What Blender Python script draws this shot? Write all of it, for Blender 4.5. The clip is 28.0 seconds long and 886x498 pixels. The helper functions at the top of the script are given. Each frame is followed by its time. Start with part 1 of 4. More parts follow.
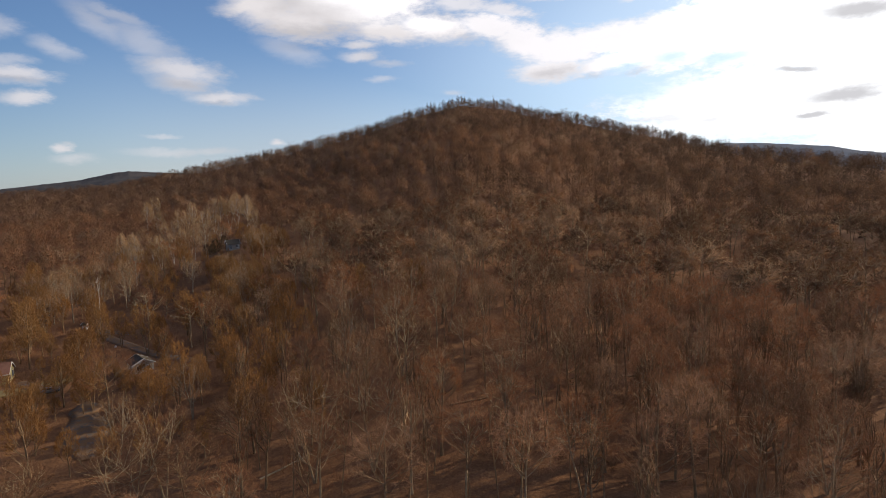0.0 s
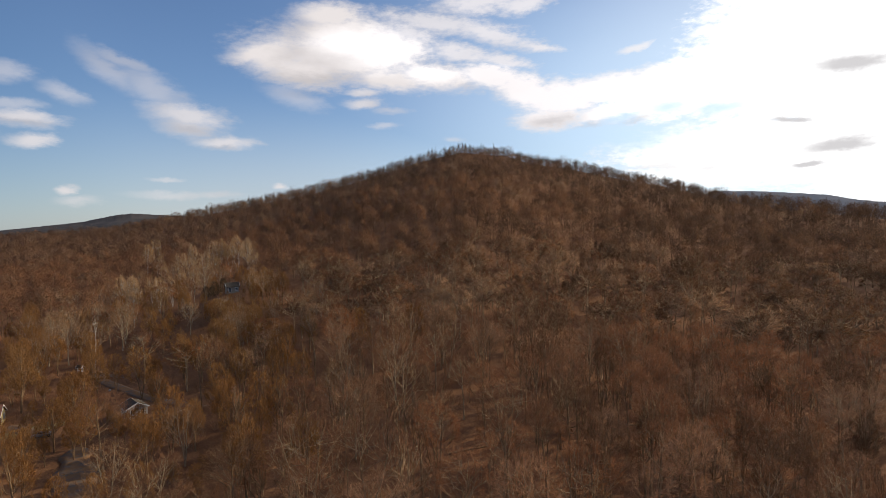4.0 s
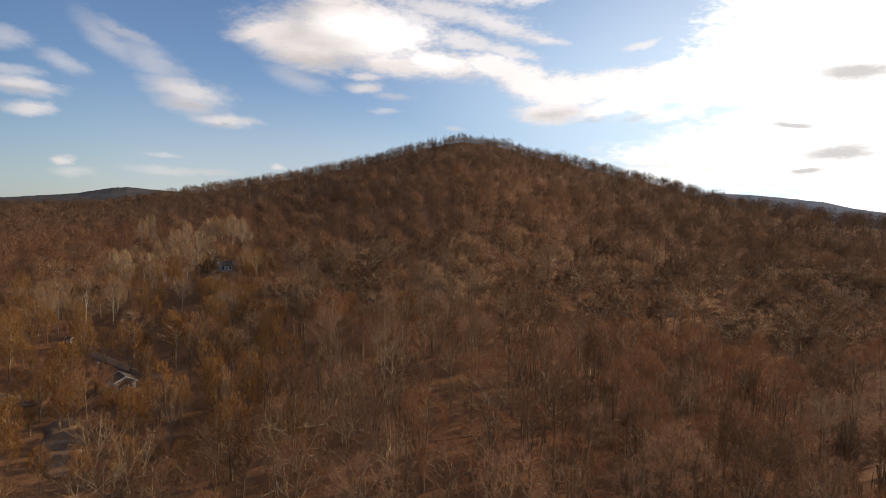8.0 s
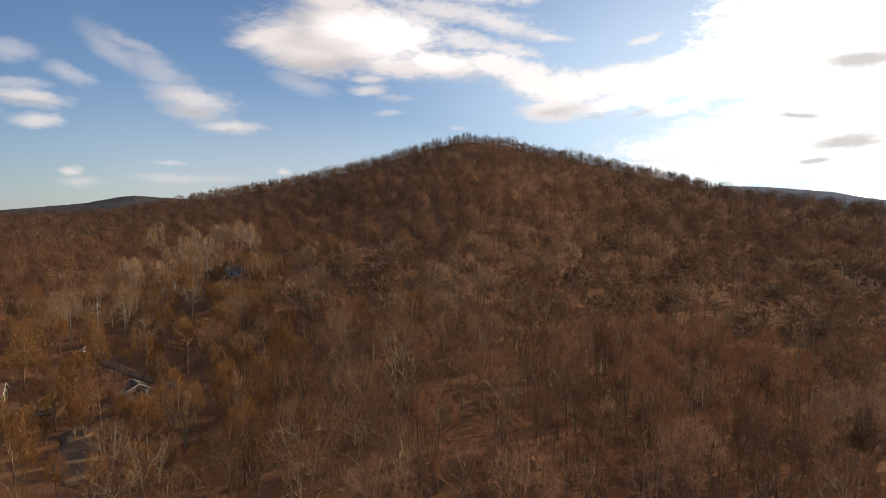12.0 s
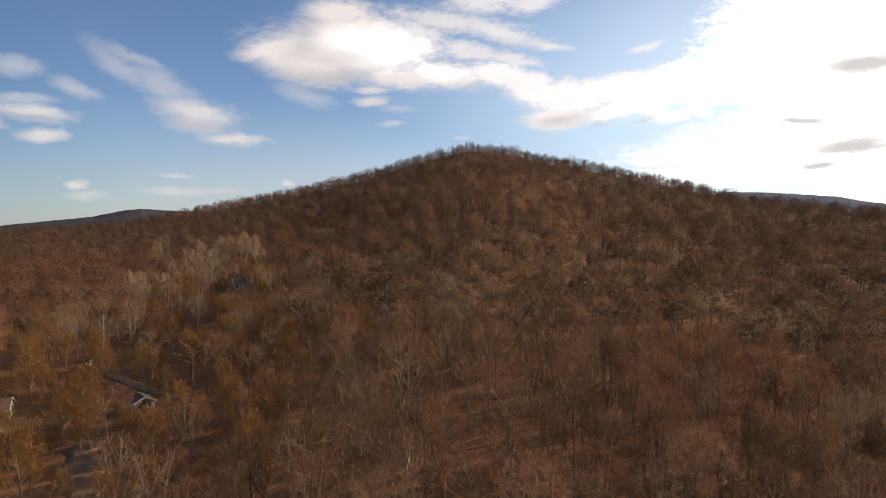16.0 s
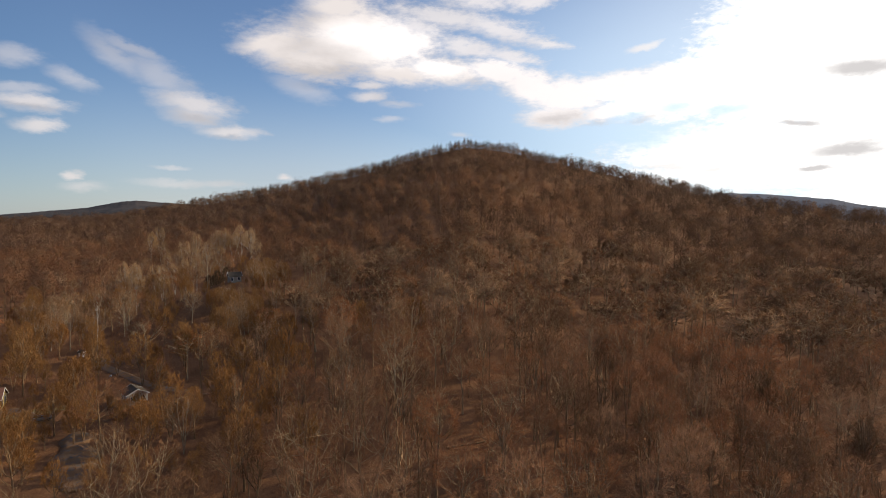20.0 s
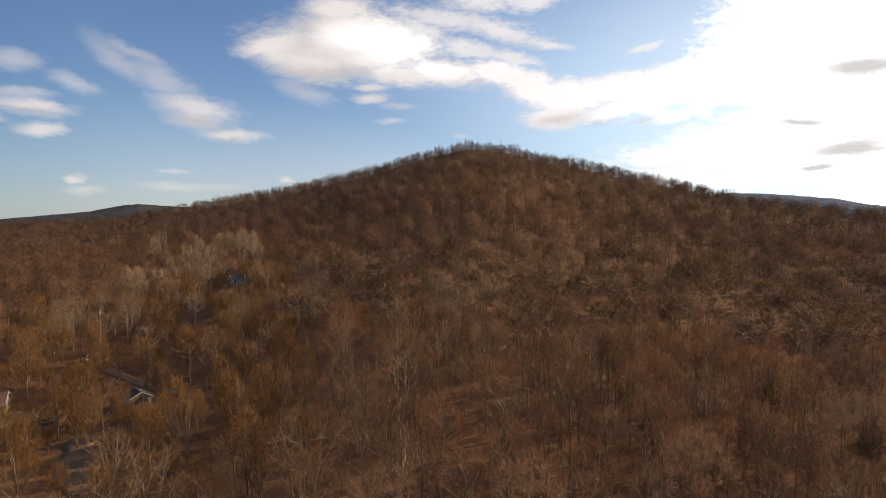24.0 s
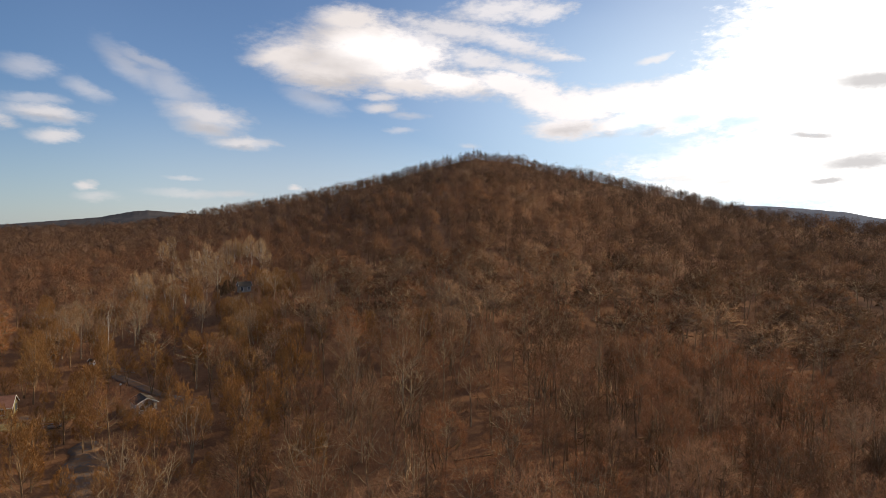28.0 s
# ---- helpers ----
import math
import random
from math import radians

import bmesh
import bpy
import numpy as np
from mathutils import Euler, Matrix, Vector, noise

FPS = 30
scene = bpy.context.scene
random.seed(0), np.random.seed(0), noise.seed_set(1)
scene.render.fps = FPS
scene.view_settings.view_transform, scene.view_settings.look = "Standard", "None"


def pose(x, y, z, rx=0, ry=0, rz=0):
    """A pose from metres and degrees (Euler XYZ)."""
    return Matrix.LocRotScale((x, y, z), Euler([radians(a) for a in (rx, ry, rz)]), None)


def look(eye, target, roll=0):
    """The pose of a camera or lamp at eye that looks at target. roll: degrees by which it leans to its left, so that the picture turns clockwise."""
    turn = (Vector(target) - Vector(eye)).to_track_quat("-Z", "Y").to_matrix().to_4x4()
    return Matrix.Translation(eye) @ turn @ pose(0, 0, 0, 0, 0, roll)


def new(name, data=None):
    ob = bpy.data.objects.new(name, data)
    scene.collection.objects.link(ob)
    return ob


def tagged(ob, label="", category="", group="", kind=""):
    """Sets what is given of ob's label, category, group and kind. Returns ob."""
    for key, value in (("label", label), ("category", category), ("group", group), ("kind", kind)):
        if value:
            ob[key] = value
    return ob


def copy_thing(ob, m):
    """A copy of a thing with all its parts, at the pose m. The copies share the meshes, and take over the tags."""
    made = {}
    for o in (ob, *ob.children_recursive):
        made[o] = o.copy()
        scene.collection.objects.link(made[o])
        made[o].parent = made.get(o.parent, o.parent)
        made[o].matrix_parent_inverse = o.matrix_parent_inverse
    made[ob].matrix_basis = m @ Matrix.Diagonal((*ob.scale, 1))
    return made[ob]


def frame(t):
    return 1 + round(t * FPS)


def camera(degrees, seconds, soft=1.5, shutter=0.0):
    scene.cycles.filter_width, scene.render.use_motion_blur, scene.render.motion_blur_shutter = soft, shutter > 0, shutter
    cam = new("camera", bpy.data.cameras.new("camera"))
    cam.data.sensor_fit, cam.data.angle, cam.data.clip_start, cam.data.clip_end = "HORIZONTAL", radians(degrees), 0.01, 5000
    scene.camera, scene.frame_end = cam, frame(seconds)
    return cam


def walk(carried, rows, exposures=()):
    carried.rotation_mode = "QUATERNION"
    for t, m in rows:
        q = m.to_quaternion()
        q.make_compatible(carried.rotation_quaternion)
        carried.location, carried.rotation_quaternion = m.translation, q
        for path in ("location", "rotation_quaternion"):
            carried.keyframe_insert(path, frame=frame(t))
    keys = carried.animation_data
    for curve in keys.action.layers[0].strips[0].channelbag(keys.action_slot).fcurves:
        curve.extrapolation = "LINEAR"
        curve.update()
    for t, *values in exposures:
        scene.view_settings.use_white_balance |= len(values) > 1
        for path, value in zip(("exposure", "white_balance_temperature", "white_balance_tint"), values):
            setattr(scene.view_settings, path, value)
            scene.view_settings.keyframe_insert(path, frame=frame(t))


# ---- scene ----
# ======== camera: hovering in one place, turning a little ========
EYE = (0.0, 0.0, 52.0)
cam = camera(72.0, 28.0, soft=0.9)
TURNS = [
    (0.0, 83.66, 1.78, -0.52),
    (0.5, 83.61, -1.70, -2.00),
    (1.0, 85.79, -0.33, -0.98),
    (1.5, 85.04, -4.34, -0.66),
    (2.0, 87.74, -0.65, -0.15),
    (2.5, 88.52, -1.62, -0.97),
    (4.5, 87.63, 1.82, -0.40),
    (5.0, 87.29, 0.32, 0.03),
    (5.5, 86.51, -0.71, -0.07),
    (6.0, 87.30, 0.43, 0.00),
    (6.5, 87.10, 0.65, 0.01),
    (7.0, 87.52, 0.26, -0.34),
    (7.5, 86.97, -0.08, -0.45),
    (8.0, 86.81, -1.50, -0.82),
    (8.5, 87.27, -2.65, -1.27),
    (9.0, 87.36, -2.02, -1.04),
    (9.5, 87.62, -1.26, -0.98),
    (10.0, 86.59, -2.08, -1.02),
    (10.5, 87.37, -0.31, -0.58),
    (11.0, 87.95, -1.02, -0.71),
    (11.5, 86.78, 0.02, -0.24),
    (13.5, 87.02, -0.03, -0.06),
    (14.0, 86.89, 1.07, -0.06),
    (14.5, 87.13, -1.15, -0.68),
    (15.0, 87.23, 0.28, -0.08),
    (15.5, 87.81, 0.59, 0.14),
    (16.0, 87.71, 0.71, 0.18),
    (16.5, 87.19, 0.25, -0.15),
    (17.0, 87.05, -0.07, 0.01),
    (17.5, 88.43, 0.23, 0.22),
    (18.0, 88.41, -0.51, -0.10),
    (18.5, 87.74, -0.17, -0.03),
    (19.0, 88.00, 0.63, 0.21),
    (19.5, 87.75, 0.42, -0.07),
    (20.0, 87.38, -0.18, -0.15),
    (20.5, 86.64, -0.05, 0.13),
    (21.0, 87.59, 0.94, 0.17),
    (21.5, 87.13, 0.96, 0.22),
    (23.5, 87.34, 0.19, 0.24),
    (24.0, 87.53, 0.16, 0.03),
    (24.5, 87.33, -0.25, 0.12),
    (25.0, 87.89, -0.13, 0.30),
    (25.5, 88.35, 0.22, 0.52),
    (26.0, 87.80, -0.66, 0.28),
    (26.5, 88.16, -1.63, 0.08),
    (27.0, 88.09, -1.00, 0.33),
    (27.5, 87.71, 0.24, 0.56),
    (28.0, 88.41, -0.47, 0.72),
]
walk(cam, [(t, pose(*EYE, rx, ry, rz)) for t, rx, ry, rz in TURNS], exposures=[(0.0, -0.04, 6150, 10), (1.0, -0.05, 6050, 10), (2.0, -0.06, 5900, 10), (2.5, -0.06, 5950, 10), (5.0, 0.0, 6450, 10), (8.0, 0.0, 6500, 10), (28.0, 0.0, 6450, 10)])

# ======== sky, clouds and sun ========
SUN_AZ, SUN_EL = 66.0, 24.0       # degrees clockwise from +y, and above the horizon

world = bpy.data.worlds.new("sky")
scene.world = world
world.use_nodes = True
wn, wl = world.node_tree.nodes, world.node_tree.links
wn.clear()


def wmath(op, a, b=None, c=None, clamp=False):
    n = wn.new("ShaderNodeMath")
    n.operation, n.use_clamp = op, clamp
    for i, v in enumerate((a, b, c)):
        if v is None:
            continue
        if isinstance(v, (int, float)):
            n.inputs[i].default_value = v
        else:
            wl.new(v, n.inputs[i])
    return n.outputs[0]


def wvec(op, a, b):
    n = wn.new("ShaderNodeVectorMath")
    n.operation = op
    for i, v in enumerate((a, b)):
        if isinstance(v, tuple):
            n.inputs[i].default_value = v
        else:
            wl.new(v, n.inputs[i])
    return n.outputs["Value"] if op in ("LENGTH", "DOT_PRODUCT") else n.outputs[0]


def wsmooth(v, lo, hi):
    n = wn.new("ShaderNodeMapRange")
    n.interpolation_type = "SMOOTHSTEP"
    n.inputs["From Min"].default_value, n.inputs["From Max"].default_value = lo, hi
    wl.new(v, n.inputs["Value"])
    return n.outputs["Result"]


def wnoise(vector, scale, detail, rough=0.55):
    n = wn.new("ShaderNodeTexNoise")
    n.inputs["Scale"].default_value, n.inputs["Detail"].default_value = scale, detail
    n.inputs["Roughness"].default_value = rough
    wl.new(vector, n.inputs["Vector"])
    return n.outputs["Fac"], n.outputs["Color"]


def wmix(fac, a, b):
    n = wn.new("ShaderNodeMix")
    n.data_type = "RGBA"
    wl.new(fac, n.inputs[0])
    for i, v in ((6, a), (7, b)):
        if isinstance(v, tuple):
            n.inputs[i].default_value = v
        else:
            wl.new(v, n.inputs[i])
    return n.outputs[2]


sky = wn.new("ShaderNodeTexSky")
sky.sky_type, sky.sun_disc = "NISHITA", False
sky.sun_elevation, sky.sun_rotation = radians(SUN_EL), radians(SUN_AZ)
sky.altitude, sky.air_density, sky.dust_density, sky.ozone_density = 200, 1.0, 0.3, 4.0

# directions as degrees of azimuth and elevation
coord = wn.new("ShaderNodeTexCoord").outputs["Generated"]
split = wn.new("ShaderNodeSeparateXYZ")
wl.new(coord, split.inputs[0])
azim = wmath("MULTIPLY", wmath("ARCTAN2", split.outputs[0], split.outputs[1]), 57.29578)
elev = wmath("MULTIPLY", wmath("ARCSINE", split.outputs[2]), 57.29578)
comb = wn.new("ShaderNodeCombineXYZ")
wl.new(azim, comb.inputs[0])
wl.new(elev, comb.inputs[1])
# wind-drawn texture: longer across than up
drawn = wvec("MULTIPLY", comb.outputs[0], (0.55, 1.25, 1.0))
_, billow_c = wnoise(drawn, 0.42, 6.0, 0.6)
fine, fine_c = wnoise(drawn, 1.7, 5.0, 0.6)
wide_bent = wvec("ADD", comb.outputs[0], wvec("MULTIPLY", wvec("SUBTRACT", billow_c, (0.5, 0.5, 0.5)), (4.2, 2.0, 0.0)))
bent = wvec("ADD", comb.outputs[0], wvec("MULTIPLY", wvec("SUBTRACT", billow_c, (0.5, 0.5, 0.5)), (2.0, 1.0, 0.0)))
bent = wvec("ADD", bent, wvec("MULTIPLY", wvec("SUBTRACT", fine_c, (0.5, 0.5, 0.5)), (1.0, 0.5, 0.0)))


def cloud(puffs, ways):
    """How far a direction lies out of a cloud made of oval puffs (azimuth, elevation, half width, half height, tilt): 1 at the rim."""
    out = None
    for a, e, w, h, tilt in puffs:
        m = wn.new("ShaderNodeMapping")
        m.vector_type = "TEXTURE"
        m.inputs["Location"].default_value = (a, e, 0)
        m.inputs["Rotation"].default_value = (0, 0, radians(tilt))
        m.inputs["Scale"].default_value = (w, h, 1)
        wl.new(ways, m.inputs["Vector"])
        r = wvec("LENGTH", m.outputs[0], (0.0, 0.0, 0.0))
        out = r if out is None else wmath("SMOOTH_MIN", out, r, 0.25)
    return out


def mask(puffs, lo, hi, rough=0.55, ways=None):
    ragged = wmath("ADD", cloud(puffs, ways or bent), wmath("MULTIPLY", wmath("SUBTRACT", fine, 0.5), rough))
    return wsmooth(ragged, hi, lo)


BANK = [(-8.9, 15.3, 8.37, 2.37, -5), (-4.7, 16.1, 5.44, 2.75, 0), (0.2, 13.7, 4.97, 1.37, -8), (-11.7, 14.0, 4.76, 1.72, -3), (-14.4, 15.1, 3.19, 1.77, 0), (-9.3, 18.7, 3.8, 1.27, 0), (-8.4, 17.3, 6.2, 1.7, 0), (-15.5, 15.6, 3.4, 0.8, 15),
        (-4.2, 13.4, 4.68, 1.07, -4)]
ARM = [(5.2, 13.5, 3.64, 1.27, -12), (8.5, 12.1, 3.85, 1.77, -15), (11.8, 11.3, 4.02, 1.96, 0), (10.6, 9.5, 3.81, 1.1, 0), (15.8, 11.8, 5.34, 1.53, 4), (15.6, 9.8, 3.41, 1.07, 8),
       (20.1, 12.4, 4.16, 1.39, 12), (19.1, 10.4, 3.75, 1.05, 5)]
UPPER = [(0.5, 18.2, 6.75, 0.93, -8), (5.2, 17.1, 4.91, 0.84, -14), (2.6, 15.6, 4.17, 0.86, -10), (9.8, 15.8, 2.29, 0.42, -10), (-2.4, 17.4, 3.12, 1.03, 0), (4.4, 19.7, 4.91, 1.18, 3),
         (8.3, 19.4, 3.06, 0.81, 5), (6.2, 14.9, 3.1, 0.67, -12), (24.9, 17.2, 1.72, 0.38, 10), (23.6, 15.7, 1.76, 0.44, 20)]
PUFFS = [(-6.6, 12.3, 1.76, 0.44, 0), (-6.6, 11.3, 1.97, 0.55, 0), (-22.0, 9.9, 3.79, 1.22, -8), (-21.8, 8.9, 2.72, 0.94, -5), (-18.9, 7.8, 2.82, 0.58, 0), (-33.8, 9.1, 2.83, 0.76, -5),
         (-33.2, 7.4, 1.84, 0.6, 3), (-31.0, 3.5, 0.81, 0.45, 0), (-14.4, 4.0, 0.74, 0.3, 0), (18.2, 15.1, 1.7, 0.46, 12), (-37.6, 8.4, 2.3, 0.89, 0)]
WISPS = [(-27.7, 13.2, 2.95, 1.04, -36), (-24.4, 11.9, 3.69, 1.27, -28), (-26.5, 13.9, 2.93, 0.52, -20), (-31.0, 11.1, 1.77, 0.69, -20), (-34.8, 12.4, 1.9, 0.8, 0), (-12.7, 11.8, 2.89, 0.97, -15),
         (-22.9, 3.2, 3.81, 0.39, 0), (-19.7, 3.2, 1.87, 0.35, 0), (-30.3, 2.6, 1.58, 0.45, 0), (-23.9, 4.5, 1.32, 0.19, 0), (-4.8, 9.4, 1.57, 0.3, 0),
         (-4.0, 10.7, 1.67, 0.3, 0), (1.6, 8.0, 0.95, 0.26, 0), (-34.5, 10.0, 2.13, 0.42, 0)]
GLARE = [(31.0, 13.5, 9.5, 8.5, 15), (28.0, 5.6, 13.0, 3.2, 0), (20.5, 10.4, 6.0, 1.8, 0), (23.1, 12.3, 6.0, 2.4, 20),
         (37.0, 7.9, 9.0, 9.6, 0), (50.0, 16.0, 16.0, 14.0, 0)]
GREY = [(34.3, 11.7, 2.87, 0.74, 0), (30.2, 7.9, 2.05, 0.31, -3), (33.6, 5.7, 3.23, 0.65, 4), (31.5, 4.3, 1.38, 0.31, 3)]
FAINT = [(19.9, 4.9, 3.73, 0.29, 0), (20.8, 4.7, 2.08, 0.29, 0), (24.0, 4.5, 1.32, 0.19, 0)]
GAPS = [(25.0, 9.5, 2.51, 0.55, 3), (20.8, 9.8, 2.07, 0.66, 0), (16.8, 9.3, 2.41, 0.39, 10), (17.3, 7.4, 5.28, 1.28, 0), (11.9, 7.8, 3.03, 0.7, 0)]
CORE = [(-4.6, 16.0, 4.4, 2.1, 0), (-0.5, 14.0, 3.4, 0.9, -8), (-7.5, 16.4, 4.0, 1.3, 0)]
UNDER = [(-11.7, 13.2, 5.51, 0.87, -3), (10.6, 9.3, 3.05, 0.75, 0), (-21.8, 8.7, 2.72, 0.71, -5), (-11.5, 12.1, 3.52, 0.68, 0), (14.3, 8.7, 1.98, 0.4, 10), (-33.5, 8.7, 2.19, 0.3, -3),
         (-19.3, 7.4, 2.11, 0.24, 0), (17.7, 9.0, 1.91, 0.29, 8)]

white = mask(BANK, 0.35, 1.3, 0.75)
arm = mask(ARM, 0.45, 1.2, 0.85)
upper = wmath("MULTIPLY", mask(UPPER, 0.2, 1.4, 1.3), 0.85)
puffs = wmath("MULTIPLY", mask(PUFFS, 0.2, 1.3, 0.7), 0.78)
wisps = wmath("MULTIPLY", mask(WISPS, 0.1, 1.4, 0.6), 0.42)
glare = mask(GLARE, 0.55, 1.2, 0.95, wide_bent)
grey = wmath("MAXIMUM", wmath("MULTIPLY", mask(GREY, 0.3, 1.25, 0.5), 0.72), wmath("MULTIPLY", mask(FAINT, 0.2, 1.3, 0.6), 0.38))
core = mask(CORE, 0.0, 1.5, 0.5)
under = wmath("MULTIPLY", mask(UNDER, 0.0, 1.4, 0.6), 0.6)
body = wmath("MAXIMUM", wmath("MAXIMUM", wmath("MAXIMUM", white, upper), arm), wmath("MAXIMUM", puffs, wisps))

# thin bright veil round the sun, and haze along the horizon
sun_way = (math.sin(radians(SUN_AZ)) * math.cos(radians(SUN_EL)), math.cos(radians(SUN_AZ)) * math.cos(radians(SUN_EL)), math.sin(radians(SUN_EL)))
near_sun = wvec("DOT_PRODUCT", coord, sun_way)
veil = wsmooth(near_sun, 0.54, 0.95)
low = wmath("MULTIPLY", wsmooth(elev, 13.0, -2.0), wmath("ADD", 0.36, wmath("MULTIPLY", wsmooth(near_sun, -0.15, 0.3), 0.46)))
haze = wmath("MAXIMUM", low, wmath("MULTIPLY", wmath("MULTIPLY", wsmooth(near_sun, 0.20, 0.85), wsmooth(elev, 27.0, 8.0)), 0.85))

soft_n, _ = wnoise(drawn, 0.24, 2.0, 0.45)
puffy = wsmooth(wmath("ADD", wmath("MULTIPLY", soft_n, 0.85), wmath("MULTIPLY", fine, 0.15)), 0.34, 0.56)
tone = wmix(puffy, (0.70, 0.645, 0.625, 1), (0.86, 0.79, 0.76, 1))
tone = wmix(wmath("MULTIPLY", core, white), tone, (1.3, 1.22, 1.18, 1))
tone = wmix(wmath("MULTIPLY", upper, 0.6), tone, (1.0, 0.95, 0.95, 1))
tone = wmix(wmath("MULTIPLY", arm, 0.7), tone, (1.15, 1.08, 1.06, 1))
tone = wmix(veil, tone, (1.25, 1.22, 1.18, 1))
tone = wmix(glare, tone, (1.35, 1.32, 1.28, 1))
tone = wmix(under, tone, (0.46, 0.43, 0.43, 1))
tone = wmix(grey, tone, (0.46, 0.43, 0.43, 1))
# unseen scattered cloud over the rest of the sky, added to whiten the fill
wide, _ = wnoise(wvec("MULTIPLY", coord, (1.0, 1.0, 2.2)), 2.6, 5.0, 0.55)
beyond = wmath("MAXIMUM", wsmooth(elev, 24.0, 34.0), wsmooth(wmath("ABSOLUTE", azim), 46.0, 58.0))
broken = wmath("MULTIPLY", wmath("MULTIPLY", wsmooth(wide, 0.49, 0.62), beyond), 0.3)
cover = wmath("MAXIMUM", wmath("MAXIMUM", body, glare), wmath("MAXIMUM", wmath("MULTIPLY", veil, 0.35), grey))
cover = wmath("MULTIPLY", cover, wmath("SUBTRACT", 1.0, wmath("MULTIPLY", mask(GAPS, 0.1, 1.4), 0.8)))
cover = wmath("MAXIMUM", cover, broken)

sky_bg, haze_bg, cloud_bg = (wn.new("ShaderNodeBackground") for _ in range(3))
clear_air = wn.new("ShaderNodeMix")
clear_air.data_type, clear_air.blend_type = "RGBA", "MULTIPLY"
clear_air.inputs[0].default_value = 1.0
wl.new(wmix(wsmooth(near_sun, -0.28, 0.06), (0.66, 0.73, 0.81, 1), (1.05, 1.0, 1.03, 1)), clear_air.inputs[7])
wl.new(sky.outputs[0], clear_air.inputs[6])
wl.new(clear_air.outputs[2], sky_bg.inputs[0])
sky_bg.inputs[1].default_value = 0.115
wl.new(wmix(wsmooth(near_sun, 0.15, 0.75), (0.57, 0.61, 0.69, 1), (0.84, 1.02, 1.16, 1)), haze_bg.inputs[0])
wl.new(tone, cloud_bg.inputs[0])
mix_a, mix_b = wn.new("ShaderNodeMixShader"), wn.new("ShaderNodeMixShader")
wl.new(haze, mix_a.inputs[0])
wl.new(sky_bg.outputs[0], mix_a.inputs[1])
wl.new(haze_bg.outputs[0], mix_a.inputs[2])
wl.new(cover, mix_b.inputs[0])
wl.new(mix_a.outputs[0], mix_b.inputs[1])
wl.new(cloud_bg.outputs[0], mix_b.inputs[2])
wl.new(mix_b.outputs[0], wn.new("ShaderNodeOutputWorld").inputs[0])

sun = new("sun", bpy.data.lights.new("sun", "SUN"))
sun.data.energy, sun.data.angle, sun.data.color = 4.6, radians(0.6), (1.0, 0.84, 0.62)
sun.matrix_world = look(tuple(300 * v for v in sun_way), (0, 0, 0))

# ======== materials ========


def material(name, rough=0.9, spec=0.2):
    m = bpy.data.materials.new(name)
    m.use_nodes = True
    b = m.node_tree.nodes["Principled BSDF"]
    b.inputs["Roughness"].default_value = rough
    b.inputs["Specular IOR Level"].default_value = spec
    return m, m.node_tree.nodes, m.node_tree.links, b


def ramp(nodes, links, fac, stops):
    r = nodes.new("ShaderNodeValToRGB")
    while len(r.color_ramp.elements) < len(stops):
        r.color_ramp.elements.new(0.5)
    for el, (p, c) in zip(r.color_ramp.elements, stops):
        el.position, el.color = p, (*c, 1)
    links.new(fac, r.inputs[0])
    return r.outputs[0]


def grain(nodes, links, scale, detail=4.0, rough=0.6, stretch=None):
    geo = nodes.new("ShaderNodeNewGeometry").outputs["Position"]
    if stretch:
        v = nodes.new("ShaderNodeVectorMath")
        v.operation = "MULTIPLY"
        links.new(geo, v.inputs[0])
        v.inputs[1].default_value = stretch
        geo = v.outputs[0]
    n = nodes.new("ShaderNodeTexNoise")
    n.inputs["Scale"].default_value, n.inputs["Detail"].default_value, n.inputs["Roughness"].default_value = scale, detail, rough
    links.new(geo, n.inputs["Vector"])
    return n.outputs["Fac"]


def blend(nodes, links, a, b, fac, mode="MIX"):
    n = nodes.new("ShaderNodeMix")
    n.data_type, n.blend_type = "RGBA", mode
    for i, v in ((0, fac), (6, a), (7, b)):
        if isinstance(v, (int, float)):
            n.inputs[i].default_value = v
        elif isinstance(v, tuple):
            n.inputs[i].default_value = (*v, 1)
        else:
            links.new(v, n.inputs[i])
    return n.outputs[2]


def relief(nodes, links, bsdf, height, strength, distance=0.05):
    b = nodes.new("ShaderNodeBump")
    b.inputs["Strength"].default_value, b.inputs["Distance"].default_value = strength, distance
    links.new(height, b.inputs["Height"])
    links.new(b.outputs[0], bsdf.inputs["Normal"])


def weathered(name, c1, c2, scale, rough=0.85, stretch=None, bump=0.3, spec=0.2):
    """A surface of two tones in coarse stains and fine grain."""
    m, n, l, b = material(name, rough, spec)
    fine_g = grain(n, l, scale, 5, 0.65, stretch)
    col = ramp(n, l, fine_g, [(0.3, c1), (0.7, c2)])
    stain = ramp(n, l, grain(n, l, scale * 0.13, 3), [(0.35, (0.72, 0.70, 0.68)), (0.65, (1.0, 1.0, 1.0))])
    l.new(blend(n, l, col, stain, 1.0, "MULTIPLY"), b.inputs["Base Color"])
    relief(n, l, b, fine_g, bump)
    return m


